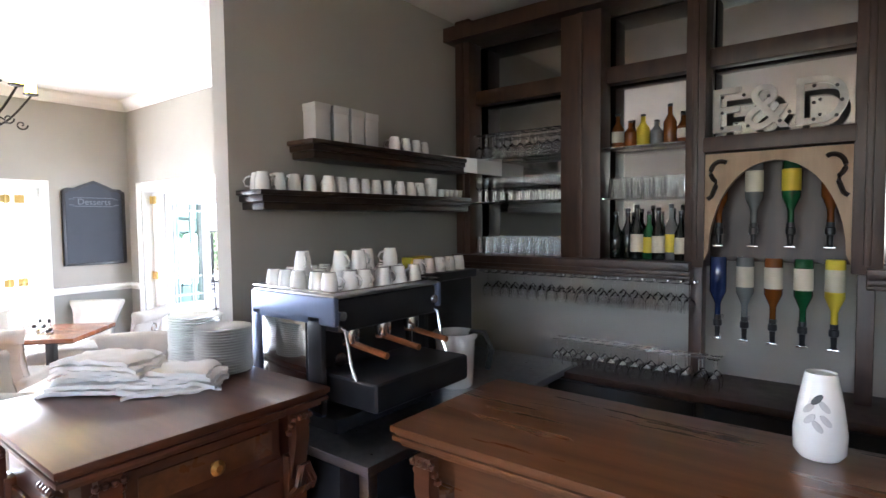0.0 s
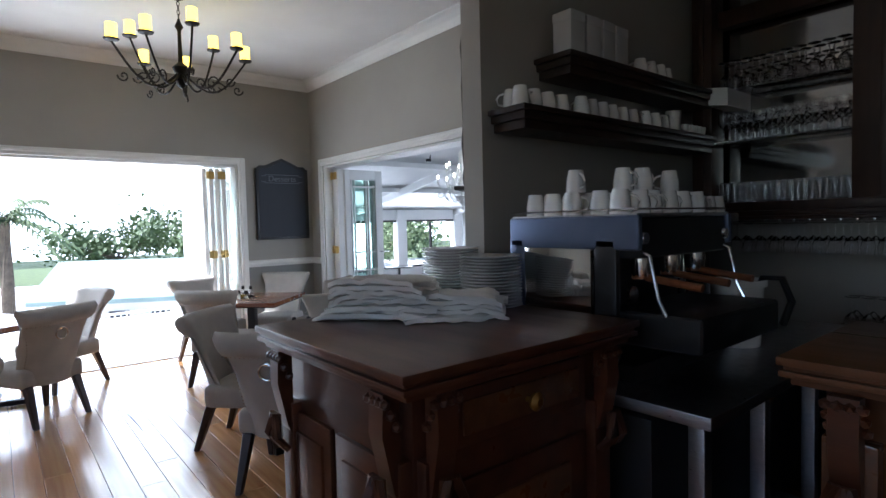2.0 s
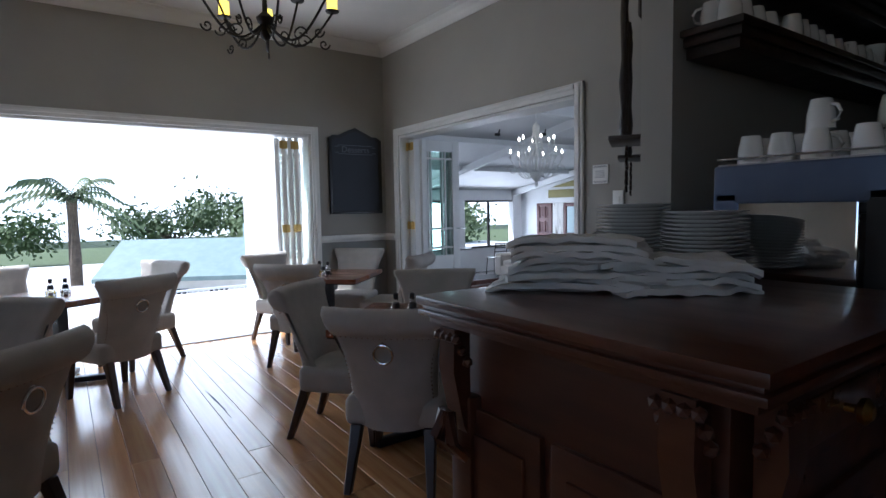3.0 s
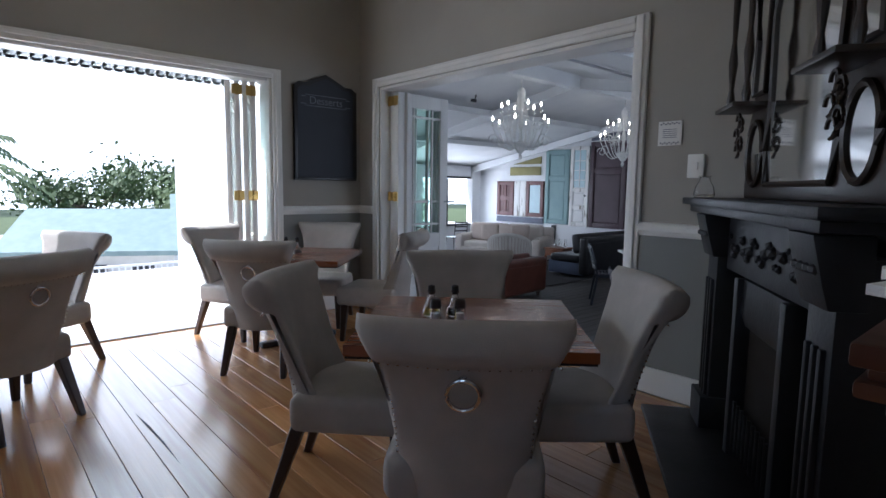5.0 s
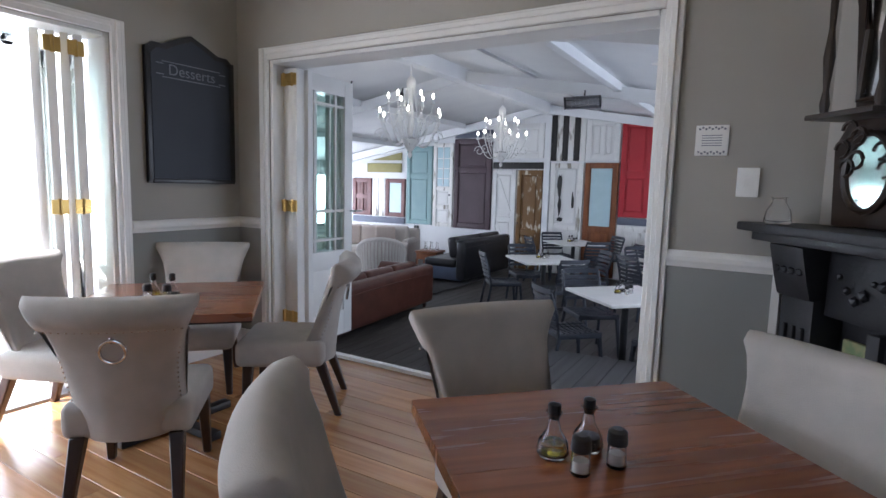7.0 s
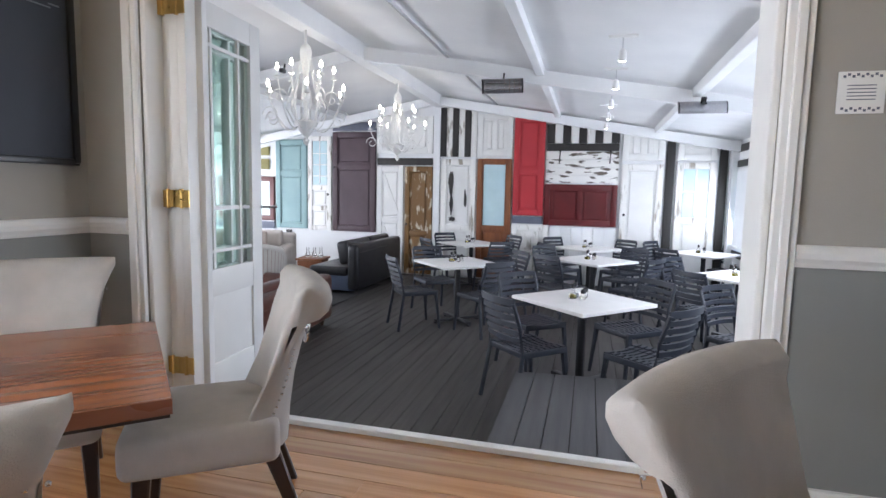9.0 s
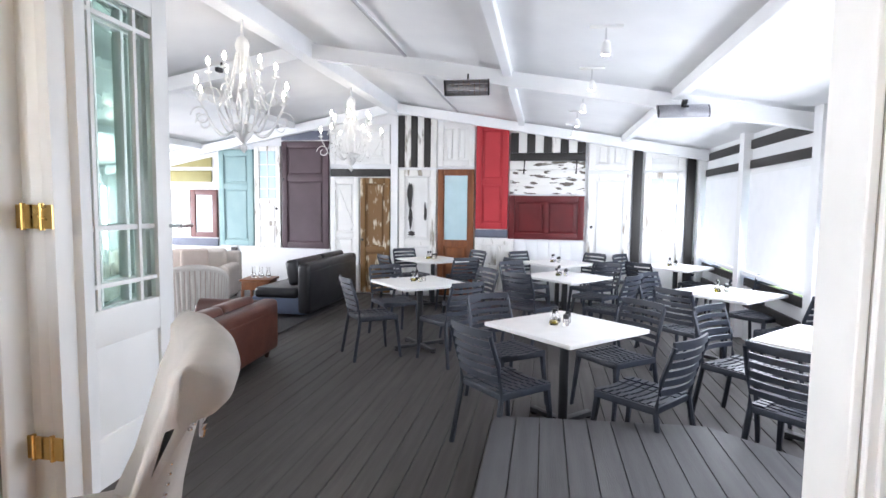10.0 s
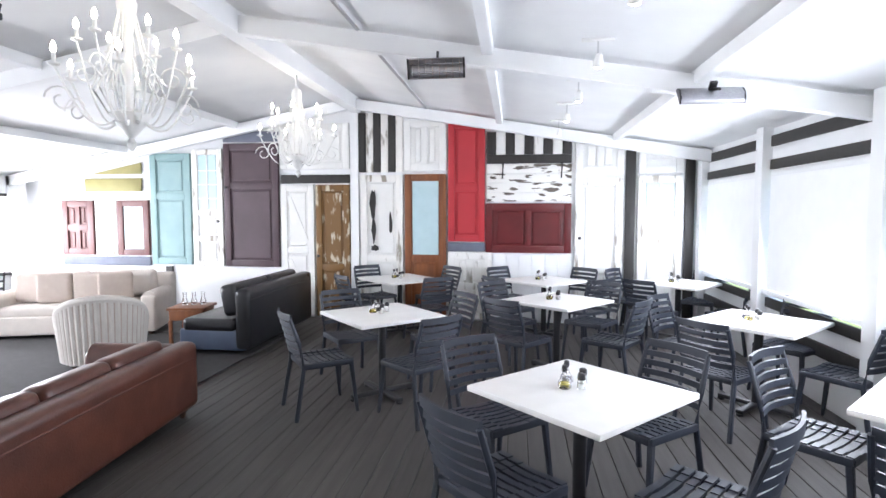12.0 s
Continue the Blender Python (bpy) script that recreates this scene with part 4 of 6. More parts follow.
# ---- corner fireplace with overmantel; local x runs along the wall, y points into the room ----
ang = math.degrees(math.atan2(3.51 - 2.06, -3.64 + 2.62))
FP = thing("fireplace", "black cast iron fireplace with carved mantel and tiles", "fireplace", at=(-3.09, 2.90, FL), rz=ang)
part("back_plate", box((0, 0.03, 0.52), (1.36, 0.05, 1.04), 0.004), M_BLACK, FP)
for s in (-1, 1):
    pil = part("pilaster", box((s * 0.6, 0.11, 0.5), (0.17, 0.14, 1.0), 0.008), M_BLACK, FP)
    for k in range(3):
        part("flute", box((s * 0.6 - 0.045 + k * 0.045, 0.185, 0.45), (0.02, 0.02, 0.6), 0.006), M_BLACK, pil)
    part("plinth", box((s * 0.6, 0.13, 0.09), (0.2, 0.18, 0.18), 0.01), M_BLACK, pil)
    bm = prism([(0.1, 0.86), (0.2, 0.86), (0.22, 0.93), (0.25, 1.06), (0.1, 1.06)], s * 0.6 - 0.09, s * 0.6 + 0.09, "x")
    part("corbel", bev(bm, 0.008), M_BLACK, pil)
    for k in range(4):
        part("bead", lathe([(0.0, 0), (0.018, 0.01), (0.018, 0.025), (0, 0.035)], 10, (s * 0.6 - 0.06 + k * 0.04, 0.225, 0.95)), M_BLACK, pil)
part("frieze", box((0, 0.09, 0.93), (1.02, 0.1, 0.24), 0.006), M_BLACK, FP)
bm = bmesh.new()
rn = random.Random(3)
for k in range(26):
    x = -0.45 + 0.9 * k / 25
    bmesh.ops.create_icosphere(bm, subdivisions=1, radius=rn.uniform(0.012, 0.026), matrix=Matrix.Translation((x, 0.143, 0.93 + 0.04 * math.sin(k * 1.3))))
part("swag", bm, M_BLACK, FP, "cast garland ornament")
bm = bmesh.new()
B(bm, (0.02, 0.15, 1.118), (1.66, 0.28, 0.035))
B(bm, (0.02, 0.14, 1.085), (1.54, 0.24, 0.04))
part("mantel_shelf", bev(bm, 0.008), M_BLACK, FP)
part("firebox", box((0, 0.07, 0.42), (0.5, 0.06, 0.72), 0.004), M_GAP, FP)
for s in (-1, 1):
    part("inner_frame", box((s * 0.27, 0.12, 0.4), (0.05, 0.08, 0.8), 0.006), M_BLACK, FP)
    for k in range(4):
        part("tile", box((s * 0.4, 0.075, 0.16 + k * 0.165), (0.15, 0.02, 0.155), 0.004, seg=1), M_TILE, FP, "patterned green glazed tile")
part("hood", prism([(0.06, 0.80), (0.135, 0.80), (0.14, 0.66), (0.12, 0.6), (0.06, 0.6)], -0.26, 0.26, "x"), M_BLACK, FP)
part("grate", rods(*[((-0.2 + 0.05 * k, 0.15, 0.08), (-0.2 + 0.05 * k, 0.15, 0.28), 0.008) for k in range(9)], n=6), M_BLACK, FP)
part("hearth", box((0, 0.25, 0.01), (1.5, 0.4, 0.03), 0.004), M_BLACK, FP)
OM = thing("overmantel", "carved dark overmantel with mirrors and small shelves", "overmantel", at=(-3.09, 2.90, FL + 1.138), rz=ang)
bm = prism([(-0.62, 0), (0.62, 0), (0.64, 0.3), (0.56, 0.42), (0.6, 0.8), (0.66, 1.0), (0.6, 1.2), (0.45, 1.25), (0.3, 1.45), (0, 1.6), (-0.3, 1.45), (-0.45, 1.25), (-0.6, 1.2), (-0.66, 1.0), (-0.6, 0.8), (-0.56, 0.42), (-0.64, 0.3)], 0.02, 0.06, "y")
part("backboard", bev(bm, 0.008), M_DARKWOOD, OM)


def shaped_mirror(pts, nm="mirror"):
    g = part(nm, prism(pts, 0.061, 0.066, "y"), M_MIRROR, OM, "bevelled mirror")
    loop = [(u, 0.068, v) for u, v in pts] + [(pts[0][0], 0.068, pts[0][1])]
    part("mirror_frame", tube(loop, 0.013, 6), M_DARKWOOD, g)


def oval(cx, cz, rx, rz_, n=20):
    return [(cx + rx * math.cos(i * 2 * math.pi / n), cz + rz_ * math.sin(i * 2 * math.pi / n)) for i in range(n)]


for s in (-1, 1):
    shaped_mirror(oval(s * 0.47, 0.2, 0.1, 0.14))
    shaped_mirror([(s * 0.38, 0.46), (s * 0.54, 0.46), (s * 0.53, 0.7), (s * 0.56, 0.9), (s * 0.5, 1.08), (s * 0.42, 1.1), (s * 0.38, 0.95)])
    for z in (0.4,):
        part("side_shelf", box((s * 0.47, 0.13, z), (0.3, 0.16, 0.02), 0.005), M_DARKWOOD, OM)
    for u in (0.36, 0.6):
        part("spindle", lathe([(0.012, 0.41), (0.018, 0.45), (0.01, 0.5), (0.02, 0.62), (0.01, 0.72), (0.016, 0.9), (0.01, 1.0), (0.018, 1.1), (0.008, 1.16)], 10, (s * u, 0.15, 0)), M_DARKWOOD, OM)
    bm = bmesh.new()
    for k in range(5):
        a0 = k * 1.25
        tube([(s * 0.47 + 0.035 * math.cos(a0) + 0.03 * math.cos(q * 0.6), 0.14, 0.28 + 0.07 * math.sin(a0) + 0.03 * math.sin(q * 0.6)) for q in range(9)], 0.007, 5, bm)
    part("fretwork", bm, M_DARKWOOD, OM, "pierced carved bracket")
    part("finial", lathe([(0.02, 1.2), (0.035, 1.24), (0.015, 1.28), (0.03, 1.33), (0.005, 1.4)], 12, (s * 0.55, 0.06, 0)), M_DARKWOOD, OM)
shaped_mirror([(-0.3, 0.06), (0.3, 0.06), (0.33, 0.2), (0.3, 0.4), (0.32, 0.75), (0.22, 1.0), (0, 1.12), (-0.22, 1.0), (-0.32, 0.75), (-0.3, 0.4), (-0.33, 0.2)])
part("cornice", tube([(-0.45 + 0.9 * k / 12, 0.075, 1.22 + 0.2 * math.sin(math.pi * k / 12)) for k in range(13)], 0.03, 8), M_DARKWOOD, OM)
solid("glass_jar", lathe([(0.045, 0), (0.05, 0.01), (0.045, 0.05), (0.025, 0.085), (0.025, 0.1), (0.032, 0.105), (0.028, 0.105), (0.021, 0.098), (0.021, 0.086), (0.04, 0.05), (0.045, 0.014), (0, 0.008)], 18), M_GLASS, "small clear glass jar on the mantel shelf", "jar", at=(-3.67, 3.345, FL + 1.137))


# ---- bar ----
def moulded_top(x0, x1, y0, y1, z):
    """A counter top with a stepped moulded edge."""
    bm = bmesh.new()
    for d, za, zb in ((0.0, z - 0.022, z), (0.012, z - 0.034, z - 0.022), (0.004, z - 0.05, z - 0.034), (0.025, z - 0.07, z - 0.05)):
        B(bm, ((x0 + x1) / 2, (y0 + y1) / 2, (za + zb) / 2), (x1 - x0 - 2 * d, y1 - y0 - 2 * d, zb - za))
    return bev(bm, 0.005)


def acanthus(root, x, y, rz, h):
    """A carved corbel with beads and a leaf."""
    bm = bmesh.new()
    for k in range(4):
        for j in range(3):
            bmesh.ops.create_icosphere(bm, subdivisions=1, radius=0.014, matrix=Matrix.Translation((-0.036 + 0.024 * k, -0.045 + 0.016 * j, h - 0.02 - 0.03 * j)))
    prism([(0.0, h - 0.28), (-0.02, h - 0.24), (-0.05, h - 0.1), (-0.045, h), (0.0, h)], -0.03, 0.03, "x", bm)
    for k in range(5):
        a = -0.6 + 0.3 * k
        tube([(0.03 * math.sin(a), -0.05, h - 0.2), (0.07 * math.sin(a), -0.06, h - 0.27), (0.085 * math.sin(a), -0.03, h - 0.31)], 0.012, 5, bm)
    part("corbel", bm, M_MAHOG, root, "carved dark corbel with beads and leaf").matrix_basis = pose(x, y, 0, 0, 0, rz)


def pull(root, x, y, z, rz=0):
    part("drawer_knob", lathe([(0.008, 0), (0.008, 0.018), (0.024, 0.026), (0.026, 0.036), (0.012, 0.046)], 14), M_BRASS, root, "worn brass knob").matrix_basis = pose(x, y, z, 90, 0, rz)


cab = thing("counter_cabinet", "mahogany counter cabinet with drawers and carved corbels", "cabinet", at=(0, 0, FL))
H = 0.99 - FL
part("top", moulded_top(-2.59, -1.74, 1.12, 2.04, H), M_MAHOG, cab)
part("body", box((-2.18, 1.6, (H - 0.07) / 2), (0.69, 0.78, H - 0.07), 0.004), M_MAHOG, cab)
part("plinth", box((-2.18, 1.6, 0.06), (0.73, 0.82, 0.12), 0.008), M_MAHOG, cab)
# face with drawers looks along +x, panelled side along -y
for k, (y, w) in enumerate(((1.59, 0.54),)):
    dr = part("drawer", box((-1.832, y, H - 0.17), (0.022, w, 0.15), 0.006), M_MAHOG, cab)
    part("drawer_moulding", box((-1.822, y, H - 0.17), (0.014, w - 0.07, 0.09), 0.005), M_BAR, dr)
    pull(dr, -1.815, y, H - 0.17, 90)
dr = part("door", box((-1.832, 1.59, 0.42), (0.022, 0.54, 0.58), 0.006), M_MAHOG, cab)
part("door_panel", box((-1.820, 1.59, 0.42), (0.016, 0.38, 0.44), 0.012), M_BAR, dr, "figured lighter wood panel")
pull(dr, -1.81, 1.59, 0.56, 90)
for x in (-2.37, -2.05):
    fr = part("side_panel", box((x, 1.203, 0.43), (0.29, 0.018, 0.68), 0.006), M_MAHOG, cab)
    part("panel_field", box((x, 1.192, 0.43), (0.2, 0.014, 0.56), 0.01), M_MAHOG, fr)
for y in (1.26, 1.92):
    part("pilaster", box((-1.82, y, 0.4), (0.04, 0.08, 0.8), 0.006), M_MAHOG, cab)
    acanthus(cab, -1.81, y, 90, H - 0.07)
for x in (-2.48, -1.88):
    part("pilaster", box((x, 1.195, 0.4), (0.08, 0.04, 0.8), 0.006), M_MAHOG, cab)
    acanthus(cab, x, 1.185, 0, H - 0.07)

bar = thing("bar_counter", "long carved wooden bar counter with moulded top", "counter", at=(0, 0, FL))
H2 = 0.97 - FL
part("top", moulded_top(-1.31, 1.95, 1.92, 2.58, H2), M_BAR, bar)
part("body", box((0.36, 2.27, (H2 - 0.07) / 2), (3.14, 0.52, H2 - 0.07), 0.004), M_BAR, bar)
for k in range(4):
    x = -0.78 + k * 0.78
    fr = part("front_panel", box((x, 2.0, 0.42), (0.62, 0.02, 0.7), 0.008), M_BAR, bar)
    part("panel_field", box((x, 1.985, 0.42), (0.46, 0.02, 0.54), 0.014), M_ORANGE, fr, "lighter golden wood field")
for k in range(5):
    x = -1.17 + k * 0.78
    pl = part("pilaster", box((x, 1.985, 0.42), (0.11, 0.05, 0.84), 0.006), M_BAR, bar)
    for j in (-1, 0, 1):
        part("flute", box((x + j * 0.032, 1.955, 0.34), (0.018, 0.02, 0.5), 0.006), M_BAR, pl)
    acanthus(bar, x, 1.96, 0, H2 - 0.07)

vs_ = thing("vase", "white ceramic vase with grey cut leaf shapes", "vase", at=(-0.19, 2.46, 0.971))
vs_.scale = (0.9, 0.9, 0.9)
part("body", lathe([(0.055, 0), (0.07, 0.02), (0.072, 0.08), (0.06, 0.17), (0.045, 0.25), (0.042, 0.26), (0.038, 0.255), (0.05, 0.17), (0.06, 0.08), (0, 0.03)], 24), M_CHINA, vs_)
for k, (u, z) in enumerate(((0.0, 0.19), (0.3, 0.17), (-0.35, 0.16), (0.35, 0.13), (-0.25, 0.13), (0.05, 0.11))):
    a = radians(-95) + u
    rr = 0.0615 if z > 0.15 else 0.068
    bm = lathe([(0.0, -0.001), (0.016, 0.0), (0.016, 0.003), (0, 0.004)], 10)
    bmesh.ops.scale(bm, vec=(0.6, 1.3, 1), verts=bm.verts)
    part("leaf_cutout", bm, M_GREYCARD if k else M_DARKPLASTIC, vs_).matrix_basis = Matrix.Translation((rr * math.cos(a), rr * math.sin(a), z)) @ Vector((math.cos(a), math.sin(a), 0.15)).to_track_quat("Z", "Y").to_matrix().to_4x4() @ pose(0, 0, 0, 0, 0, 40 if k % 2 else -40)

# wall shelves with cups
for y0, z in ((2.42, 2.05), (2.12, 1.785)):
    bm = bmesh.new()
    y1 = 3.8
    B(bm, (-2.39, (y0 + y1) / 2, z - 0.012), (0.21, y1 - y0, 0.024))
    B(bm, (-2.395, (y0 + y1) / 2 + 0.005, z - 0.04), (0.195, y1 - y0 - 0.02, 0.032))
    B(bm, (-2.40, (y0 + y1) / 2 + 0.01, z - 0.075), (0.18, y1 - y0 - 0.04, 0.038))
    solid("wall_shelf", bev(bm, 0.005), M_DARKWOOD, "thick dark-stained wall shelf with moulded edge", "shelf", "cup shelves")


def cup_bm(h=0.085, r=0.038):
    bm = lathe([(r * 0.72, 0), (r * 0.75, 0.003), (r * 0.95, h * 0.5), (r, h), (r * 0.93, h), (r * 0.88, h * 0.5), (r * 0.66, 0.008), (0, 0.007)], 16)
    return bm


def cup(at, upside=True, rz=0.0, h=0.085, r=0.038, roll=0.0):
    o = thing("cup", "white china cup resting with the other crockery", "cup", "china cups", at)
    o.matrix_basis = pose(at[0], at[1], at[2] + (h if upside else 0), 180 if upside else roll, 0, rz)
    part("bowl", cup_bm(h, r), M_CHINA, o)
    part("handle", tube([(r * 0.9, 0, h * 0.8), (r * 1.5, 0, h * 0.75), (r * 1.7, 0, h * 0.5), (r * 1.4, 0, h * 0.28), (r * 0.85, 0, h * 0.2)], 0.005, 6), M_CHINA, o)
    return o


c0 = cup((-2.36, 2.18, 1.786), True, 100)


def more_cups(x, y, z, rz=90, upside=True, k=1.0, roll=0.0):
    m = pose(x, y, z + (0.085 * k if upside else 0), 180 if upside else roll, 0, rz)
    o = copy_thing(c0, m)
    return o


rn = random.Random(8)
for k in range(1, 14):
    more_cups(-2.36 + rn.uniform(-0.02, 0.02), 2.18 + k * 0.096, 1.786, rn.uniform(150, 300))
for k in range(3):
    more_cups(-2.43, 2.2 + 0.1 * k, 1.786, rn.uniform(200, 300))
for k in range(4):
    more_cups(-2.37 + rn.uniform(-0.02, 0.02), 3.1 + k * 0.1, 2.051, rn.uniform(150, 300))
for y in (3.52, 3.57, 3.62, 3.67, 3.72):
    solid("espresso_cup", cup_bm(0.05, 0.024), M_CHINA, "small white espresso cup", "cup", "espresso cups", (-2.34, y, 1.786))
for k, (y, h) in enumerate(((2.52, 0.19), (2.645, 0.19), (2.76, 0.19), (2.87, 0.185))):
    b = thing("carton", "pale grey stacked card carton", "box", "cartons on the shelf", (-2.37, y, 2.051), rn.uniform(-4, 4))
    part("body", box((0, 0, h / 2), (0.1, 0.1, h), 0.004), M_GREYCARD, b)
    part("lid", box((0, 0, h - 0.02), (0.104, 0.104, 0.04), 0.003), M_GREYCARD, b)
solid("tumbler", lathe([(0.035, 0), (0.045, 0.12), (0.042, 0.12), (0.032, 0.01)], 16), M_CHINA, "white ceramic tumbler on the shelf", "cup", "", (-2.37, 3.45, 1.786))

# machine table with dark steel underframe
mt = thing("machine_table", "dark steel work table under the coffee machine", "table", at=(0, 0, FL))
part("top", box((-2.0, 2.9, 0.775), (1.0, 1.8, 0.04), 0.005), M_STEEL, mt)
part("cupboard", box((-2.1, 2.9, 0.42), (0.78, 1.7, 0.6), 0.005), M_DARKPLASTIC, mt)
for y in (2.06, 2.5, 3.0):
    part("leg", box((-1.56, y, 0.38), (0.05, 0.05, 0.76), 0.005), M_STEEL, mt)
part("lower_shelf", box((-1.62, 2.5, 0.2), (0.3, 0.9, 0.03), 0.004), M_STEEL, mt)
cm = thing("coffee_machine", "blue-black espresso machine with chrome levers and cup tray", "coffee machine", at=(-2.07, 2.45, 0.745))
part("foot_rail", box((0, 0, 0.03), (0.5, 0.62, 0.06), 0.005), M_DARKPLASTIC, cm)
for s in (-1, 1):
    sp = part("side_panel", box((0, s * 0.335, 0.52), (0.58, 0.03, 0.12), 0.012, seg=3), M_MACH, cm, "blue-grey metal side panel")
    part("side_post", box((-0.25, s * 0.335, 0.29), (0.08, 0.03, 0.42), 0.01), M_MACH, sp)
    part("side_post", box((0.16, s * 0.335, 0.29), (0.09, 0.03, 0.42), 0.01), M_DARKPLASTIC, sp)
    part("side_window", box((-0.06, s * 0.336, 0.3), (0.32, 0.02, 0.34), 0.006), M_MIRROR, sp, "polished panel reflecting the plates")
    part("side_foot", box((-0.05, s * 0.335, 0.1), (0.5, 0.03, 0.06), 0.01), M_MACH, sp)
part("body", box((-0.1, 0, 0.3), (0.36, 0.63, 0.46), 0.01), M_DARKPLASTIC, cm)
part("head", box((0.04, 0, 0.5), (0.48, 0.63, 0.14), 0.015, seg=3), M_DARKPLASTIC, cm)
part("cup_tray", box((0, 0, 0.578), (0.56, 0.68, 0.014), 0.003), M_STEEL, cm)
bm = tube([(-0.28, -0.34, 0.6), (0.28, -0.34, 0.6), (0.28, 0.34, 0.6), (-0.28, 0.34, 0.6), (-0.28, -0.34, 0.6)], 0.004, 5)
part("tray_rail", bm, M_CHROME, cm)
part("drip_tray", box((0.3, 0, 0.19), (0.36, 0.62, 0.12), 0.02, seg=3), M_DARKPLASTIC, cm)
for y in (-0.18, 0.02, 0.22):
    g = part("group_head", lathe([(0.035, 0.36), (0.04, 0.4), (0.036, 0.44)], 16, (0.2, y, 0)), M_CHROME, cm)
    part("portafilter", rods(((0.2, y, 0.35), (0.2, y, 0.37), 0.036), ((0.22, y, 0.355), (0.42, y, 0.33), 0.014)), M_ORANGE, g, "portafilter with wooden handle")
for y in (-0.3, 0.3):
    part("steam_wand", tube([(0.22, y, 0.48), (0.3, y, 0.44), (0.33, y, 0.3), (0.38, y, 0.2)], 0.007, 8), M_CHROME, cm, "chrome steam wand")
    part("steam_knob", lathe([(0.022, 0), (0.026, 0.012), (0.02, 0.03)], 14), M_CHROME, cm).matrix_basis = pose(0.26, y, 0.5, 0, 90, 0)
part("gauge", lathe([(0.03, 0), (0.03, 0.012), (0.024, 0.014)], 18), M_CHROME, cm).matrix_basis = pose(0.2, -0.25, 0.3, 0, 90, 0)
Z = 0.745 + 0.586
for i in range(5):
    for j in range(6):
        if rn.random() < 0.9:
            more_cups(-2.29 + i * 0.1 + rn.uniform(-0.01, 0.01), 2.18 + j * 0.105 + rn.uniform(-0.01, 0.01), Z, rn.uniform(0, 360))
for x, y in ((-2.1, 2.2), (-1.96, 2.3), (-1.93, 2.38), (-2.0, 2.5), (-1.94, 2.6)):
    more_cups(x, y, Z + 0.086, rn.uniform(0, 360))
solid("tin", box((0, 0, 0.035), (0.08, 0.2, 0.07), 0.006), M_YELLOW, "yellow card box behind the cups", "box", at=(-2.3, 3.22, 1.34))
gr = thing("coffee_grinder", "black coffee grinder cabinet with cups on top", "grinder", at=(-2.25, 3.2, 0.745))
part("body", box((0, 0, 0.27), (0.4, 0.5, 0.54), 0.012), M_DARKPLASTIC, gr)
part("lid", box((0, 0, 0.56), (0.44, 0.56, 0.05), 0.01), M_DARKPLASTIC, gr)
for k in range(5):
    more_cups(-2.1, 3.0 + 0.095 * k, 0.745 + 0.586, rn.uniform(0, 360))
bk = thing("bucket", "white plastic bucket with rim on the work table", "bucket", at=(-1.84, 2.99, 0.746))
part("tub", lathe([(0.09, 0), (0.094, 0.01), (0.108, 0.26), (0.12, 0.262), (0.12, 0.29), (0.108, 0.29), (0.088, 0.02), (0, 0.015)], 24), M_CHINA, bk)
part("hose", tube([(0.06, 0.02, 0.2), (0.1, 0.02, 0.3), (0.17, 0.03, 0.3), (0.2, 0.05, 0.2), (0.16, 0.07, 0.1)], 0.016, 8), M_DARKPLASTIC, bk, "black hose hanging in the bucket")

# plates and napkins
for (x, y), n in (((-2.28, 1.91), 17), ((-2.52, 1.915), 19)):
    pr = [(0.06, 0), (0.075, 0.003), (0.115, 0.012), (0.118, 0.014), (0.112, 0.0145), (0.07, 0.006), (0, 0.005)]
    me = None
    for k in range(n):
        o = new("plate", me) if me else part("plate", lathe(pr, 28), M_CHINA)
        me = o.data
        o.matrix_basis = pose(x + rn.uniform(-0.002, 0.002), y + rn.uniform(-0.002, 0.002), 0.991 + k * 0.0115, 0, 0, rn.uniform(0, 90))
        tagged(o, "white china plate in a stack on the counter", "plate", "stacked plates")


def napkin(at, rz, w, d, seed):
    bm = bmesh.new()
    rr = random.Random(seed)
    nx, ny = 16, 10
    top = {}
    for i in range(nx + 1):
        for j in range(ny + 1):
            u, v = i / nx - 0.5, j / ny - 0.5
            e = 0.012 * noise.noise(Vector((u * 9, seed, v * 3)))
            top[i, j] = bm.verts.new((u * w + 0.02 * noise.noise(Vector((seed, v * 4, 0))), v * d + 0.02 * noise.noise(Vector((u * 4, 7, seed))), 0.018 + 0.010 * noise.noise(Vector((u * 6, v * 9, seed))) + e * 0.5 - 0.014 * (abs(u) * 2) ** 6))
    for i in range(nx):
        for j in range(ny):
            bm.faces.new((top[i, j], top[i + 1, j], top[i + 1, j + 1], top[i, j + 1]))
    ext = bmesh.ops.extrude_face_region(bm, geom=list(bm.faces))
    bmesh.ops.translate(bm, vec=(0, 0, -0.014), verts=[v for v in ext["geom"] if isinstance(v, bmesh.types.BMVert)])
    bmesh.ops.recalc_face_normals(bm, faces=bm.faces)
    solid("napkin", bm, M_CLOTH, "folded white linen napkin in a heap on the counter", "napkin", "folded napkins", at, rz)


for k in range(8):
    napkin((-2.4 + rn.uniform(-0.03, 0.03), 1.50 + rn.uniform(-0.03, 0.03), 0.993 + 0.017 * k), 40 + rn.uniform(-14, 14), 0.40 - 0.012 * k, 0.2, k)
for k in range(5):
    napkin((-2.22 + rn.uniform(-0.02, 0.02), 1.66 + rn.uniform(-0.02, 0.02), 0.993 + 0.017 * k), 48 + rn.uniform(-12, 12), 0.34, 0.18, 20 + k)

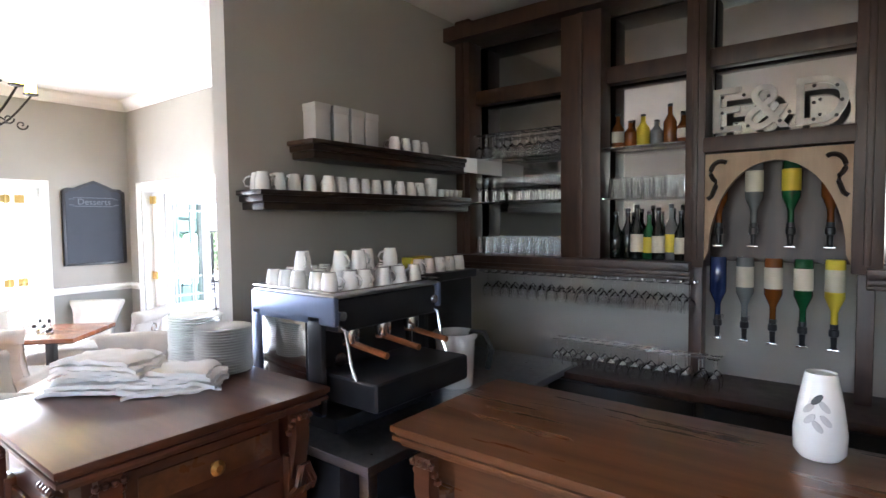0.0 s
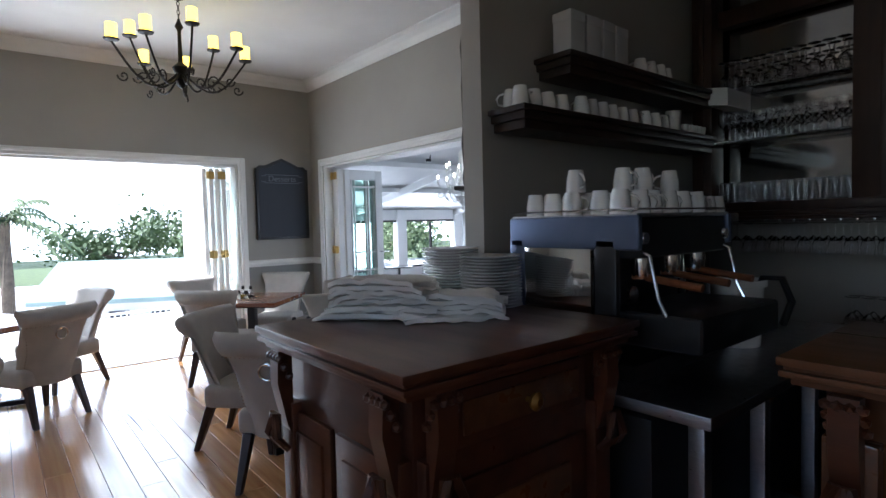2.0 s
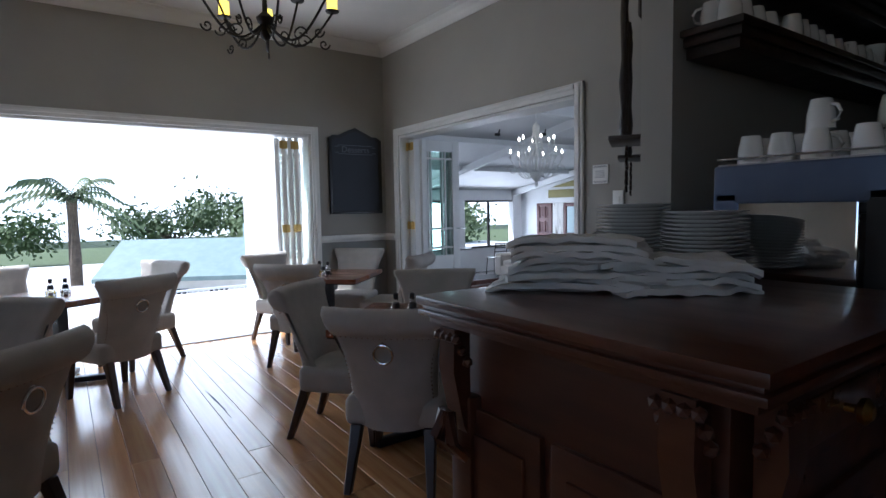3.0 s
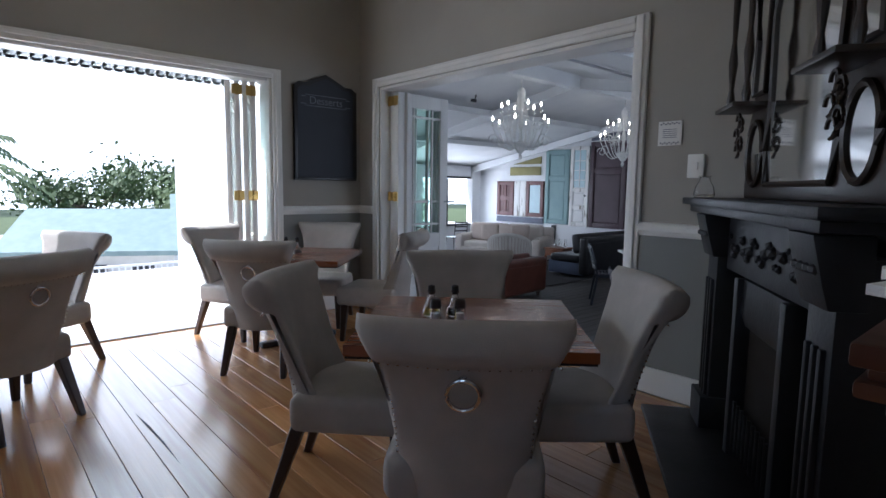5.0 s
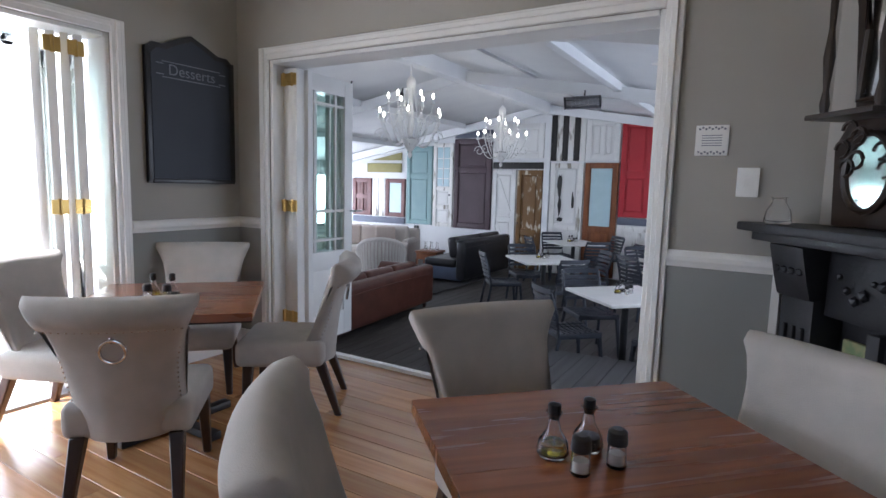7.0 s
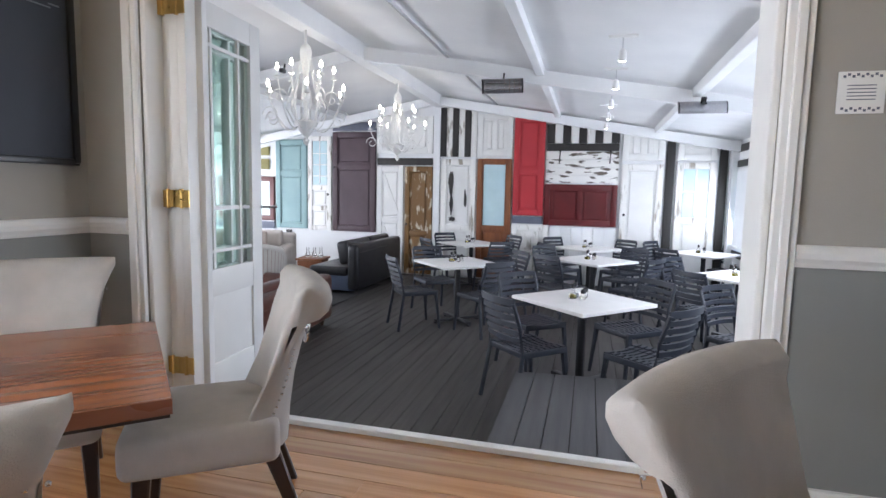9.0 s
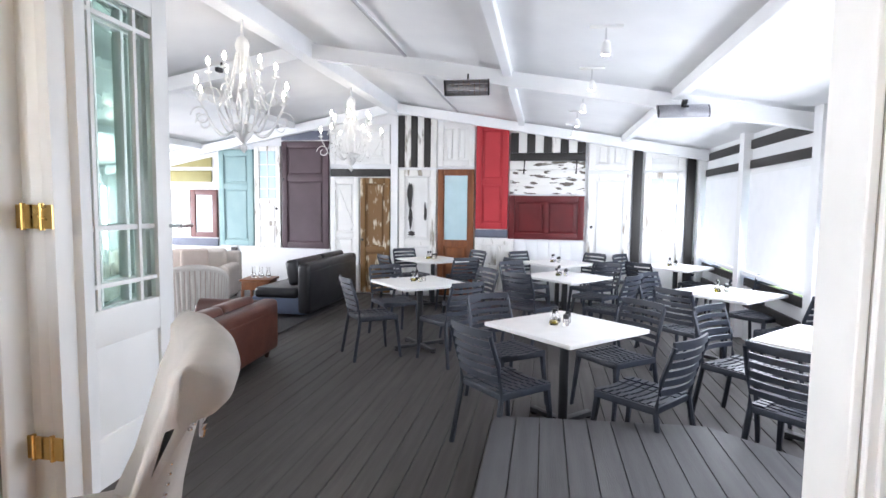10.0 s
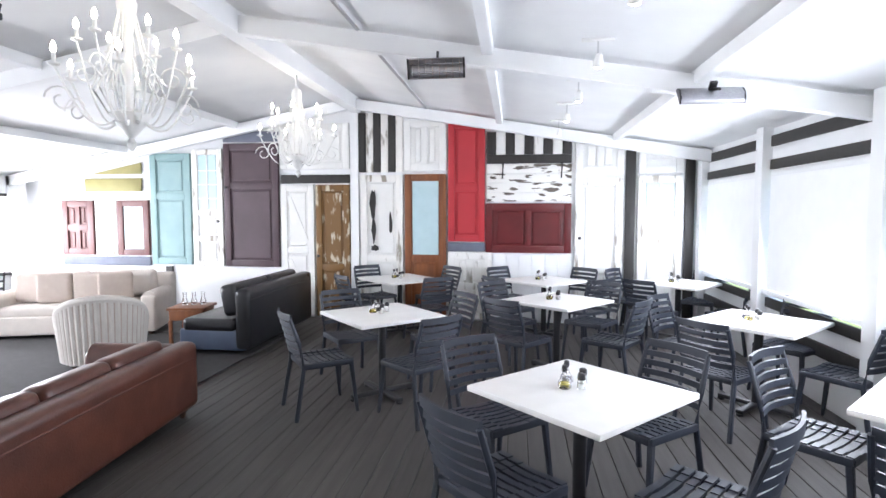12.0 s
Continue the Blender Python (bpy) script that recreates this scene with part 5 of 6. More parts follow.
# ---- back bar ----
BB = thing("back_bar", "tall dark wooden back bar with mirrors and moulded shelf", "back bar", at=(0, 0, FL))
Z0 = -FL
for x0, x1 in ((-2.46, -2.34), (-1.64, -1.38), (-0.90, -0.80), (-0.16, -0.04), (0.75, 0.95)):
    st = part("upright", box(((x0 + x1) / 2, 3.93, Z0 + 2.2), (x1 - x0, 0.16, 1.68), 0.006), M_BACKBAR, BB)
    part("bead", box(((x0 + x1) / 2, 3.845, Z0 + 2.2), (0.03, 0.014, 1.6), 0.005), M_BACKBAR, st)
part("upright", box((-0.85, 3.95, Z0 + 0.95), (0.07, 0.1, 0.9), 0.006), M_BACKBAR, BB)
part("upright", box((-0.1, 3.95, Z0 + 0.95), (0.07, 0.1, 0.9), 0.006), M_BACKBAR, BB)
bm = bmesh.new()
for x0, x1 in ((-2.46, -0.86), (-0.1, 1.9)):
    B(bm, ((x0 + x1) / 2, 3.94, Z0 + 1.365), (x1 - x0, 0.3, 0.05))
    B(bm, ((x0 + x1) / 2, 3.945, Z0 + 1.325), (x1 - x0, 0.26, 0.03))
    B(bm, ((x0 + x1) / 2, 3.95, Z0 + 1.30), (x1 - x0, 0.24, 0.022))
part("moulded_shelf", bev(bm, 0.006), M_BACKBAR, BB)
part("cornice", box((-0.3, 3.9, Z0 + 2.93), (4.4, 0.28, 0.1), 0.01), M_BACKBAR, BB)
part("rail", box((-0.3, 3.98, Z0 + 2.5), (4.4, 0.08, 0.1), 0.006), M_BACKBAR, BB)
for x0, x1, z0 in ((-2.4, -0.9, 1.39), (-0.8, -0.16, 2.07), (-0.04, 1.9, 1.39)):
    part("mirror", box(((x0 + x1) / 2, 4.06, Z0 + (z0 + 2.88) / 2), (x1 - x0, 0.012, 2.88 - z0)), M_DIMMIRROR, BB, "mirror behind the glasses, darkened to give dim reflections")
part("arch_back", box((-0.48, 4.06, Z0 + 1.72), (0.66, 0.012, 0.66)), M_BACKBAR, BB)
part("sign_shelf", box((-0.48, 3.92, Z0 + 2.02), (0.66, 0.16, 0.08), 0.006), M_BACKBAR, BB)
bm = bmesh.new()   # arch spandrels
for s in (-1, 1):
    pts = [(-0.48 + s * 0.32, 1.4), (-0.48 + s * 0.32, 1.97), (-0.48, 1.97)]
    pts += [(-0.48 + s * 0.30 * math.sin(a), 1.45 + 0.47 * math.cos(a)) for a in [i * math.pi / 20 for i in range(11)]]
    prism([(u, Z0 + v) for u, v in pts], 3.86, 3.9, "y", bm)
part("arch", bm, M_ARCH, BB, "lighter wooden arch with carved scrolls")
for s in (-1, 1):
    pts = [(-0.48 + s * (0.255 + (0.045 - 0.0012 * q) * math.cos(2.6 - q * 0.34)), 3.856, Z0 + 1.895 - 0.0035 * q + (0.045 - 0.0012 * q) * math.sin(2.6 - q * 0.34)) for q in range(12)]
    pts += [(-0.48 + s * (0.265 - 0.0), 3.856, Z0 + 1.80), (-0.48 + s * 0.285, 3.856, Z0 + 1.745), (-0.48 + s * 0.305, 3.856, Z0 + 1.73)]
    part("scroll", tube(pts, 0.013, 6), M_DARKWOOD, BB, "dark pierced scroll")
low = thing("back_counter", "dark wooden back counter with fridges beneath", "counter", at=(0, 0, FL))
part("top", box((0.1, 3.86, 0.78 - 0.02), (3.6, 0.5, 0.04), 0.008), M_BACKBAR, low)
part("carcass", box((0.1, 3.9, 0.37), (3.5, 0.4, 0.74), 0.004), M_DARKPLASTIC, low)
for k in range(4):
    d = part("fridge_door", box((-1.2 + k * 0.85, 3.69, 0.38), (0.8, 0.03, 0.66), 0.006), M_DARKPLASTIC, low)
    part("handle", box((-1.5 + k * 0.85, 3.665, 0.4), (0.02, 0.02, 0.4), 0.004), M_STEEL, d)
for z in (1.75, 2.05):
    for x0, x1 in ((-2.33, -1.65), (-1.37, -0.91)):
        s_ = solid("glass_shelf", box(((x0 + x1) / 2, 3.95, z), (x1 - x0, 0.2, 0.01), 0.002), M_GLASS, "clear glass shelf in the back bar", "shelf", "glass shelves")


def goblet(h=0.17, r=0.033):
    return lathe([(r * 0.95, 0), (r * 0.95, 0.003), (0.005, 0.008), (0.004, h * 0.45), (r * 0.8, h * 0.58), (r, h * 0.75), (r * 0.85, h), (r * 0.82, h), (r * 0.96, h * 0.75), (r * 0.76, h * 0.59), (0.0, h * 0.48)], 14)


def flute():
    return lathe([(0.022, 0), (0.03, 0.12), (0.028, 0.12), (0.02, 0.008), (0, 0.006)], 12)


me_g, me_t = mesh_of("wine_glass", goblet(), M_GLASS), mesh_of("tumbler_glass", flute(), M_GLASS)


def glassware(me, at, flip=False, h=0.17):
    o = new(me.name, me)
    o.matrix_basis = pose(at[0], at[1], at[2] + (h if flip else 0), 180 if flip else 0, 0, 0)
    tagged(o, "clear stemmed wine glass at the back bar" if me is me_g else "clear glass tumbler at the back bar", "glass", "bar glasses")


for z, me, flip, hh in ((2.056, me_g, True, 0.17), (1.756, me_g, False, 0.17), (1.392, me_t, True, 0.12)):
    for i in range(10):
        for yy in (3.9, 3.98):
            glassware(me, (-2.29 + i * 0.067, yy, z), flip, hh)
for i in range(7):
    for yy in (3.9, 3.98):
        glassware(me_t, (-1.32 + i * 0.065, yy, 1.756), True, 0.12)
for i in range(20):   # hanging stems under the moulded shelf
    for yy in (3.86, 4.0):
        glassware(me_g, (-2.2 + i * 0.07, yy, 1.10), True, 0.17)
hr = thing("glass_rack", "chrome hanging glass rack under the shelf", "rack", at=(0, 0, 0))
for i in range(21):
    part("runner", box((-2.235 + i * 0.07, 3.93, 1.282), (0.012, 0.24, 0.014), 0.002), M_CHROME, hr)
for i in range(14):
    for yy in (3.72, 3.8):
        glassware(me_g, (-1.6 + i * 0.068, yy, 0.732), True, 0.17)


def bottle(at, m, label_m, h=0.27, r=0.036, flip=False, label="dark glass spirit bottle with a paper label"):
    o = thing("bottle", label, "bottle", "bar bottles", at)
    if flip:
        o.matrix_basis = pose(at[0], at[1], at[2] + h, 180, 0, 0)
    part("glass_body", lathe([(r * 0.9, 0), (r, 0.008), (r, h * 0.55), (r * 0.5, h * 0.7), (r * 0.36, h * 0.75), (r * 0.36, h * 0.95), (r * 0.2, h * 0.955)], 16), m, o)
    part("cap", lathe([(r * 0.42, h * 0.93), (r * 0.42, h), (r * 0.3, h * 1.005)], 12), M_DARKPLASTIC, o)
    if label_m:
        part("paper_label", lathe([(r * 1.01, h * 0.14), (r * 1.015, h * 0.16), (r * 1.015, h * 0.44), (r * 1.01, h * 0.46)], 16), label_m, o)
    return o


M_AMBER, M_GREENG, M_DKG, M_BLUEG, M_CLEARB = (mat("amber_bottle", (0.16, 0.05, 0.012), rough=0.08, bump=0), mat("green_bottle", (0.012, 0.08, 0.03), rough=0.08, bump=0), mat("dark_bottle", (0.008, 0.011, 0.008), rough=0.08, bump=0), mat("blue_bottle", (0.02, 0.035, 0.11), rough=0.08, bump=0), mat("pale_bottle", (0.15, 0.16, 0.16), rough=0.08, bump=0))
M_LABEL = mat("cream_label", (0.6, 0.56, 0.45), rough=0.7)
for k, (m, lm) in enumerate(((M_DKG, None), (M_DKG, None), (M_DKG, M_LABEL), (M_GREENG, M_YELLOW), (M_DKG, M_LABEL), (M_CLEARB, M_YELLOW), (M_DKG, M_LABEL))):
    bottle((-1.3 + k * 0.062, 3.9 + 0.03 * (k % 2), 1.392), m, lm, 0.28 + 0.02 * (k % 3))
for k, (m, lm, h) in enumerate(((M_AMBER, M_LABEL, 0.2), (M_AMBER, None, 0.15), (M_YELLOW, None, 0.18), (M_CLEARB, None, 0.14), (M_AMBER, None, 0.22), (M_AMBER, M_LABEL, 0.16))):
    bottle((-1.3 + k * 0.075, 3.92, 2.056), m, lm, h, 0.036)
for row, z in ((0, 1.08), (1, 1.58)):
    for k in range(5 if row == 0 else 4):
        x = -0.74 + k * (0.13 if row == 0 else 0.165)
        m, lm = ((M_BLUEG, None), (M_CLEARB, M_LABEL), (M_AMBER, M_LABEL), (M_GREENG, M_LABEL), (M_YELLOW, M_LABEL), (M_AMBER, None), (M_CLEARB, M_LABEL), (M_GREENG, M_YELLOW), (M_AMBER, None))[k + 5 * row]
        bottle((x, 3.92, z), m, lm, 0.34, 0.042, True, "spirit bottle hung upside down in an optic")
        op = thing("optic_measure", "chrome and black optic dispenser under a bottle", "optic", "optics", (x, 3.92, z))
        part("valve", lathe([(0.02, -0.1), (0.012, -0.09), (0.014, -0.04), (0.022, -0.035), (0.022, -0.005), (0.014, 0.0)], 12), M_DARKPLASTIC, op)
        part("bracket", box((0, 0.06, 0.0), (0.02, 0.1, 0.02), 0.003), M_CHROME, op)
        part("lever", box((0, -0.02, -0.1), (0.05, 0.02, 0.008), 0.002), M_CHROME, op)
sg = thing("letter_sign", "galvanised metal letter sign on the back bar", "sign", at=(-0.48, 3.88, 2.18))
lettering("E&D", 0.33, M_LETTER, sg, pose(0, 0, 0, 90, 0, 0), 0.02, "letters")
for k in range(14):
    part("stud", lathe([(0.009, 0), (0.009, 0.004), (0.004, 0.007)], 8), M_DARKPLASTIC, sg).matrix_basis = pose((-0.24, -0.24, -0.24, -0.14, -0.12, -0.03, 0.02, 0.06, 0.16, 0.16, 0.16, 0.25, 0.27, 0.25)[k], -0.02, (-0.08, 0.0, 0.08, 0.08, -0.08, 0.06, -0.07, -0.03, -0.08, 0.0, 0.08, 0.07, 0.0, -0.07)[k], 90, 0, 0)


# ---- deck furniture ----
def slat_chair():
    r = thing("slatted_chair", "charcoal resin chair with slatted seat and back", "chair", "slatted chairs", (-4.2, 5.2, DK))
    for s in (-1, 1):
        part("front_leg", leg_bm((s * 0.2, 0.19, 0.43), (s * 0.225, 0.235, 0), 0.018, 0.013), M_NAVY, r)
        bm = tube([(s * 0.225, -0.27, 0.0), (s * 0.205, -0.2, 0.42), (s * 0.21, -0.235, 0.62), (s * 0.205, -0.3, 0.82)], 0.019, 8, taper=0.8)
        part("back_leg", bm, M_NAVY, r)
        part("side_rail", box((s * 0.207, 0, 0.425), (0.03, 0.42, 0.045), 0.01), M_NAVY, r)
    for y in (0.2, -0.19):
        part("cross_rail", box((0, y, 0.42), (0.4, 0.03, 0.04), 0.008), M_NAVY, r)
    for k in range(8):
        y = -0.17 + k * 0.052
        bm = bmesh.new()
        n = 6
        pts = [(-0.205 + 0.41 * i / n, y, 0.45 - 0.018 * math.sin(math.pi * i / n)) for i in range(n + 1)]
        for a, b in zip(pts, pts[1:]):
            c = [(p + q) / 2 for p, q in zip(a, b)]
            B(bm, c, (0.075, 0.036, 0.014))
        part("seat_slat", bm, M_NAVY, r)
    for k in range(6):
        z = 0.52 + k * 0.056
        y0 = -0.205 - 0.095 * ((z - 0.42) / 0.4) ** 1.3
        hgt = 0.036 if k < 5 else 0.05
        pts = [(-0.205 + 0.41 * i / 8, y0 - 0.035 * math.sin(math.pi * i / 8)) for i in range(9)]
        ring = [(x, y - 0.008) for x, y in pts] + [(x, y + 0.008) for x, y in pts[::-1]]
        part("back_slat", prism(ring, z, z + hgt), M_NAVY, r)
    return r


c1 = slat_chair()
DT = 0.225


def cafe_table(cx, cy, rz=45):
    r = thing("cafe_table", "square white-topped cafe table on a black pedestal", "table", "cafe tables", (cx, cy, DK), rz)
    part("tabletop", box((0, 0, DT - DK - 0.015), (0.83, 0.83, 0.03), 0.006), M_TOP, r)
    part("column", rods(((0, 0, 0.03), (0, 0, DT - DK - 0.03), 0.035), n=16), M_TABBASE, r)
    for k in (0, 90):
        part("foot", box((0, 0, 0.035), (0.62, 0.06, 0.035), 0.01, rz=k), M_TABBASE, r)
        for s in (-1, 1):
            part("glide", lathe([(0.03, 0), (0.03, 0.02)], 10, (s * 0.29 * math.cos(radians(k)), s * 0.29 * math.sin(radians(k)), 0)), M_TABBASE, r)


DECK_TABLES = ((-4.85, 6.05, 46, (46, 136, 226, 316)), (-6.37, 7.98, 43, (43, 133, 223, 313)), (-4.75, 8.95, 50, (50, 140, 230, 320)),
               (-3.16, 8.05, 45, (45, 135, 225, 315)), (-3.1, 10.55, 47, (137, 227, 317, 47)), (-6.75, 10.55, 45, (45, 135, 225, 315)), (-4.8, 10.6, 45, (45, 135, 225, 315)), (-3.08, 5.95, 48, (138, 228, 318)))
used = False
rc = random.Random(4)
for cx, cy, rz, angs in DECK_TABLES:
    cx += 0.07
    cafe_table(cx, cy, rz)
    cruet_set(cx - 0.03, cy + 0.05, DT, rz + 20)
    for a in angs:
        d = 0.60 + rc.uniform(-0.03, 0.06)
        m = pose(cx + d * math.cos(radians(a)), cy + d * math.sin(radians(a)), DK, 0, 0, a + 90 + rc.uniform(-8, 8))
        if used:
            copy_thing(c1, m)
        else:
            c1.matrix_basis, used = m, True


def cushion(name, c, s, m, root, w=0.06, rz=0.0, tilt=0.0):
    o = part(name, box((0, 0, 0), s, min(w, min(s) * 0.45), seg=4), m, root)
    o.matrix_basis = pose(*c, tilt, 0, rz)
    return o


def sofa(label, at, rz, L, D, H, m, arm=0.16, seats=2, base=None, arms=(1, 1), legs=True, roll=False):
    """Front along +y, width along x."""
    r = thing("sofa", label, "sofa", at=at, rz=rz)
    part("base", box((0, 0.02, 0.19), (L - 0.04, D - 0.08, 0.24), 0.03, seg=3), base or m, r)
    for k in range(seats):
        w = (L - arm * (arms[0] + arms[1])) / seats
        x = -L / 2 + arm * arms[0] + (k + 0.5) * w
        cushion("seat_cushion", (x, 0.06, 0.36), (w - 0.01, D - 0.24, 0.15), m, r)
        cushion("back_cushion", (x, -D / 2 + 0.24, H - 0.15), (w - 0.01, 0.2, 0.36), m, r, 0.07, tilt=-10)
    part("back", box((0, -D / 2 + 0.09, (H - 0.04) / 2 + 0.05), (L, 0.18, H - 0.1), 0.07, seg=4), m, r)
    part("piping", tube([(-L / 2 + 0.04, -D / 2 + 0.005, H - 0.14), (0, -D / 2 - 0.002, H - 0.13), (L / 2 - 0.04, -D / 2 + 0.005, H - 0.14)], 0.008, 6), m, r)
    for s, on in ((-1, arms[0]), (1, arms[1])):
        if on:
            a = part("armrest", box((s * (L / 2 - arm / 2), 0.02, 0.32), (arm, D - 0.06, 0.46), 0.06, seg=4), m, r)
            if roll:
                part("arm_roll", rods(((s * (L / 2 - arm / 2), -D / 2 + 0.1, 0.5), (s * (L / 2 - arm / 2), D / 2 - 0.05, 0.5), 0.1), n=18), m, a)
    if legs:
        for sx in (-1, 1):
            for sy in (-1, 1):
                part("leg", lathe([(0.02, 0), (0.03, 0.05), (0.022, 0.1)], 10, (sx * (L / 2 - 0.1), sy * (D / 2 - 0.1), 0)), M_LEG, r)
    return r


sofa("worn brown leather sofa with loose cushions", (-8.02, 6.2, DK), 94, 2.2, 0.86, 0.63, M_LEATHER, seats=3, arm=0.2, roll=True)
sofa("black leather daybed sofa with grey-blue base", (-8.52, 9.95, DK), 90, 1.95, 0.88, 0.80, M_BLEATHER, base=M_BLUEPANEL, arms=(0, 1), seats=2, legs=False)
sofa("cream fabric sofa with rolled arms", (-10.95, 9.95, DK), 198, 2.1, 0.95, 0.80, M_CREAM, arm=0.2, seats=2, roll=True)
for k, (x, y, rz) in enumerate(((-11.5, 9.72, 190), (-11.2, 9.75, 205), (-10.8, 9.9, 195), (-10.5, 9.98, 215))):
    o = solid("scatter_cushion", box((0, 0, 0.2), (0.42, 0.14, 0.4), 0.06, seg=4), M_CUSHION, "taupe scatter cushion on the cream sofa", "cushion", "scatter cushions", (x, y, DK + 0.44), rz)
ac = thing("tub_chair", "cream striped fabric tub armchair", "armchair", at=(-9.45, 8.45, DK), rz=35)
n = 48
for k in range(n):   # fluted shell, each flute a soft rib
    a = radians(180 + 200 * (k / (n - 1)) - 10)
    h = 0.36 + 0.30 * max(0.0, math.sin(-a)) ** 0.6
    part("flute", rods(((0.36 * math.cos(a), 0.36 * math.sin(a), 0.12), (0.40 * math.cos(a), 0.40 * math.sin(a), 0.12 + h), 0.03 if k % 2 else 0.022, 0.032 if k % 2 else 0.024), n=8), M_STRIPE if k % 2 else M_CUSHION, ac)
part("top_roll", tube([(0.39 * math.cos(a), 0.39 * math.sin(a), 0.12 + 0.36 + 0.30 * max(0.0, math.sin(-a)) ** 0.6) for a in [radians(170 + 200 * k / 24) for k in range(25)]], 0.045, 10), M_STRIPE, ac)
cushion("seat_cushion", (0, 0.04, 0.33), (0.56, 0.6, 0.18), M_STRIPE, ac)
part("base", box((0, 0.03, 0.18), (0.58, 0.6, 0.16), 0.03), M_STRIPE, ac)
for sx in (-1, 1):
    for sy in (-1, 1):
        part("leg", lathe([(0.014, 0), (0.022, 0.1)], 8, (sx * 0.24, sy * 0.24, 0)), M_LEG, ac)
stt = thing("side_table", "small square wooden side table", "table", at=(-9.15, 9.6, DK), rz=10)
part("top", box((0, 0, 0.46), (0.45, 0.45, 0.03), 0.005), M_ORANGE, stt)
part("drawer", box((0, -0.01, 0.38), (0.4, 0.4, 0.12), 0.004), M_ORANGE, stt)
for sx in (-1, 1):
    for sy in (-1, 1):
        part("leg", box((sx * 0.19, sy * 0.19, 0.16), (0.04, 0.04, 0.32), 0.004), M_ORANGE, stt)
for k in range(3):
    solid("glass_ornament", lathe([(0.035, 0), (0.04, 0.03), (0.02, 0.1), (0.025, 0.16), (0.022, 0.16), (0.016, 0.1), (0.03, 0.03), (0, 0.01)], 12), M_GLASS, "clear glass ornament on the side table", "ornament", "", (-9.25 + 0.1 * k, 9.6 + 0.04 * k, DK + 0.477))
solid("floor_mat", box((0, 0, 0.006), (4.2, 3.6, 0.012), 0.003), M_CARPET, "dark grey carpet mat under the sofas", "rug", at=(-10.2, 8.2, DK + 0.012))
for k, (x, y, rz) in enumerate(((-12.2, 9.6, 80), (-12.3, 7.3, 60), (-11.9, 6.2, 120))):
    b = thing("bar_chair", "black metal cafe chair", "chair", "far cafe chairs", (x, y, DK), rz)
    for sx in (-1, 1):
        part("leg", rods(((sx * 0.2, 0.2, 0), (sx * 0.17, 0.17, 0.45), 0.012)), M_TABBASE, b)
        part("leg", tube([(sx * 0.2, -0.22, 0), (sx * 0.18, -0.18, 0.45), (sx * 0.17, -0.24, 0.85)], 0.012), M_TABBASE, b)
    part("seat", box((0, 0, 0.45), (0.4, 0.4, 0.02), 0.006), M_TABBASE, b)
    for z in (0.62, 0.72, 0.82):
        part("back_slat", box((0, -0.215 - (z - 0.62) * 0.1, z), (0.36, 0.014, 0.03), 0.004), M_TABBASE, b)
ct = thing("bistro_table", "small black cafe table by the far windows", "table", at=(-12.4, 8.5, DK))
part("top", lathe([(0.35, 0.72), (0.35, 0.745), (0.34, 0.75)], 28), M_TABBASE, ct)
part("column", rods(((0, 0, 0), (0, 0, 0.72), 0.03)), M_TABBASE, ct)
part("foot", lathe([(0.22, 0), (0.2, 0.02), (0.04, 0.04)], 20), M_TABBASE, ct)


# ---- white chandeliers, heaters, spots ----
def white_chandelier(x, y):
    r = thing("white_chandelier", "white painted chandelier with scrolled arms and candle bulbs", "chandelier", "white chandeliers", (x, y, 1.51))
    part("stem", lathe([(0.004, 0), (0.02, 0.02), (0.03, 0.05), (0.015, 0.08), (0.05, 0.12), (0.11, 0.2), (0.12, 0.23), (0.03, 0.26), (0.02, 0.4), (0.045, 0.5), (0.02, 0.6), (0.03, 0.72), (0.06, 0.9), (0.045, 0.95), (0.012, 0.98), (0.008, 1.2)], 16), M_WHITE, r)
    for k in range(12):
        a = radians(k * 30)
        up = k % 2
        R = 0.40 if not up else 0.27
        z1 = 0.42 if not up else 0.62
        pts = [(0.03 + (R - 0.03) * (i / 16), 0.25 - 0.14 * math.sin(math.pi * 1.05 * i / 16) + (z1 - 0.25) * (i / 16) ** 2) for i in range(17)]
        arm = part("arm", tube([(q * math.cos(a), q * math.sin(a), z) for q, z in pts], 0.007, 6), M_WHITE, r)
        cx, cz = pts[-1]
        sc = [(cx - 0.03 + 0.085 * (1 - q / 24) * math.cos(q * 0.45), z1 - 0.16 + 0.085 * (1 - q / 24) * math.sin(q * 0.45)) for q in range(18)]
        part("scroll", tube([(q * math.cos(a), q * math.sin(a), z) for q, z in sc], 0.006, 5), M_WHITE, arm)
        top = (cx * math.cos(a), cx * math.sin(a), cz)
        part("cup", lathe([(0.01, 0), (0.03, 0.01), (0.032, 0.02), (0.012, 0.022), (0.011, 0.075)], 12, top), M_WHITE, arm)
        part("bulb", lathe([(0.009, 0.075), (0.016, 0.095), (0.012, 0.12), (0.002, 0.14)], 10, top), M_BULB, arm, "glowing candle bulb")
    for k in range(12):
        a = radians(15 + k * 30)
        part("strand", tube([(0.04 * math.cos(a), 0.04 * math.sin(a), 0.88), (0.1 * math.cos(a), 0.1 * math.sin(a), 0.6), (0.2 * math.cos(a), 0.2 * math.sin(a), 0.36), (0.12 * math.cos(a), 0.12 * math.sin(a), 0.22)], 0.005, 5), M_WHITE, r)
    return r


wc = white_chandelier(-7.5, 6.4)
copy_thing(wc, pose(-7.5, 9.05, 1.51, 0, 0, 12))


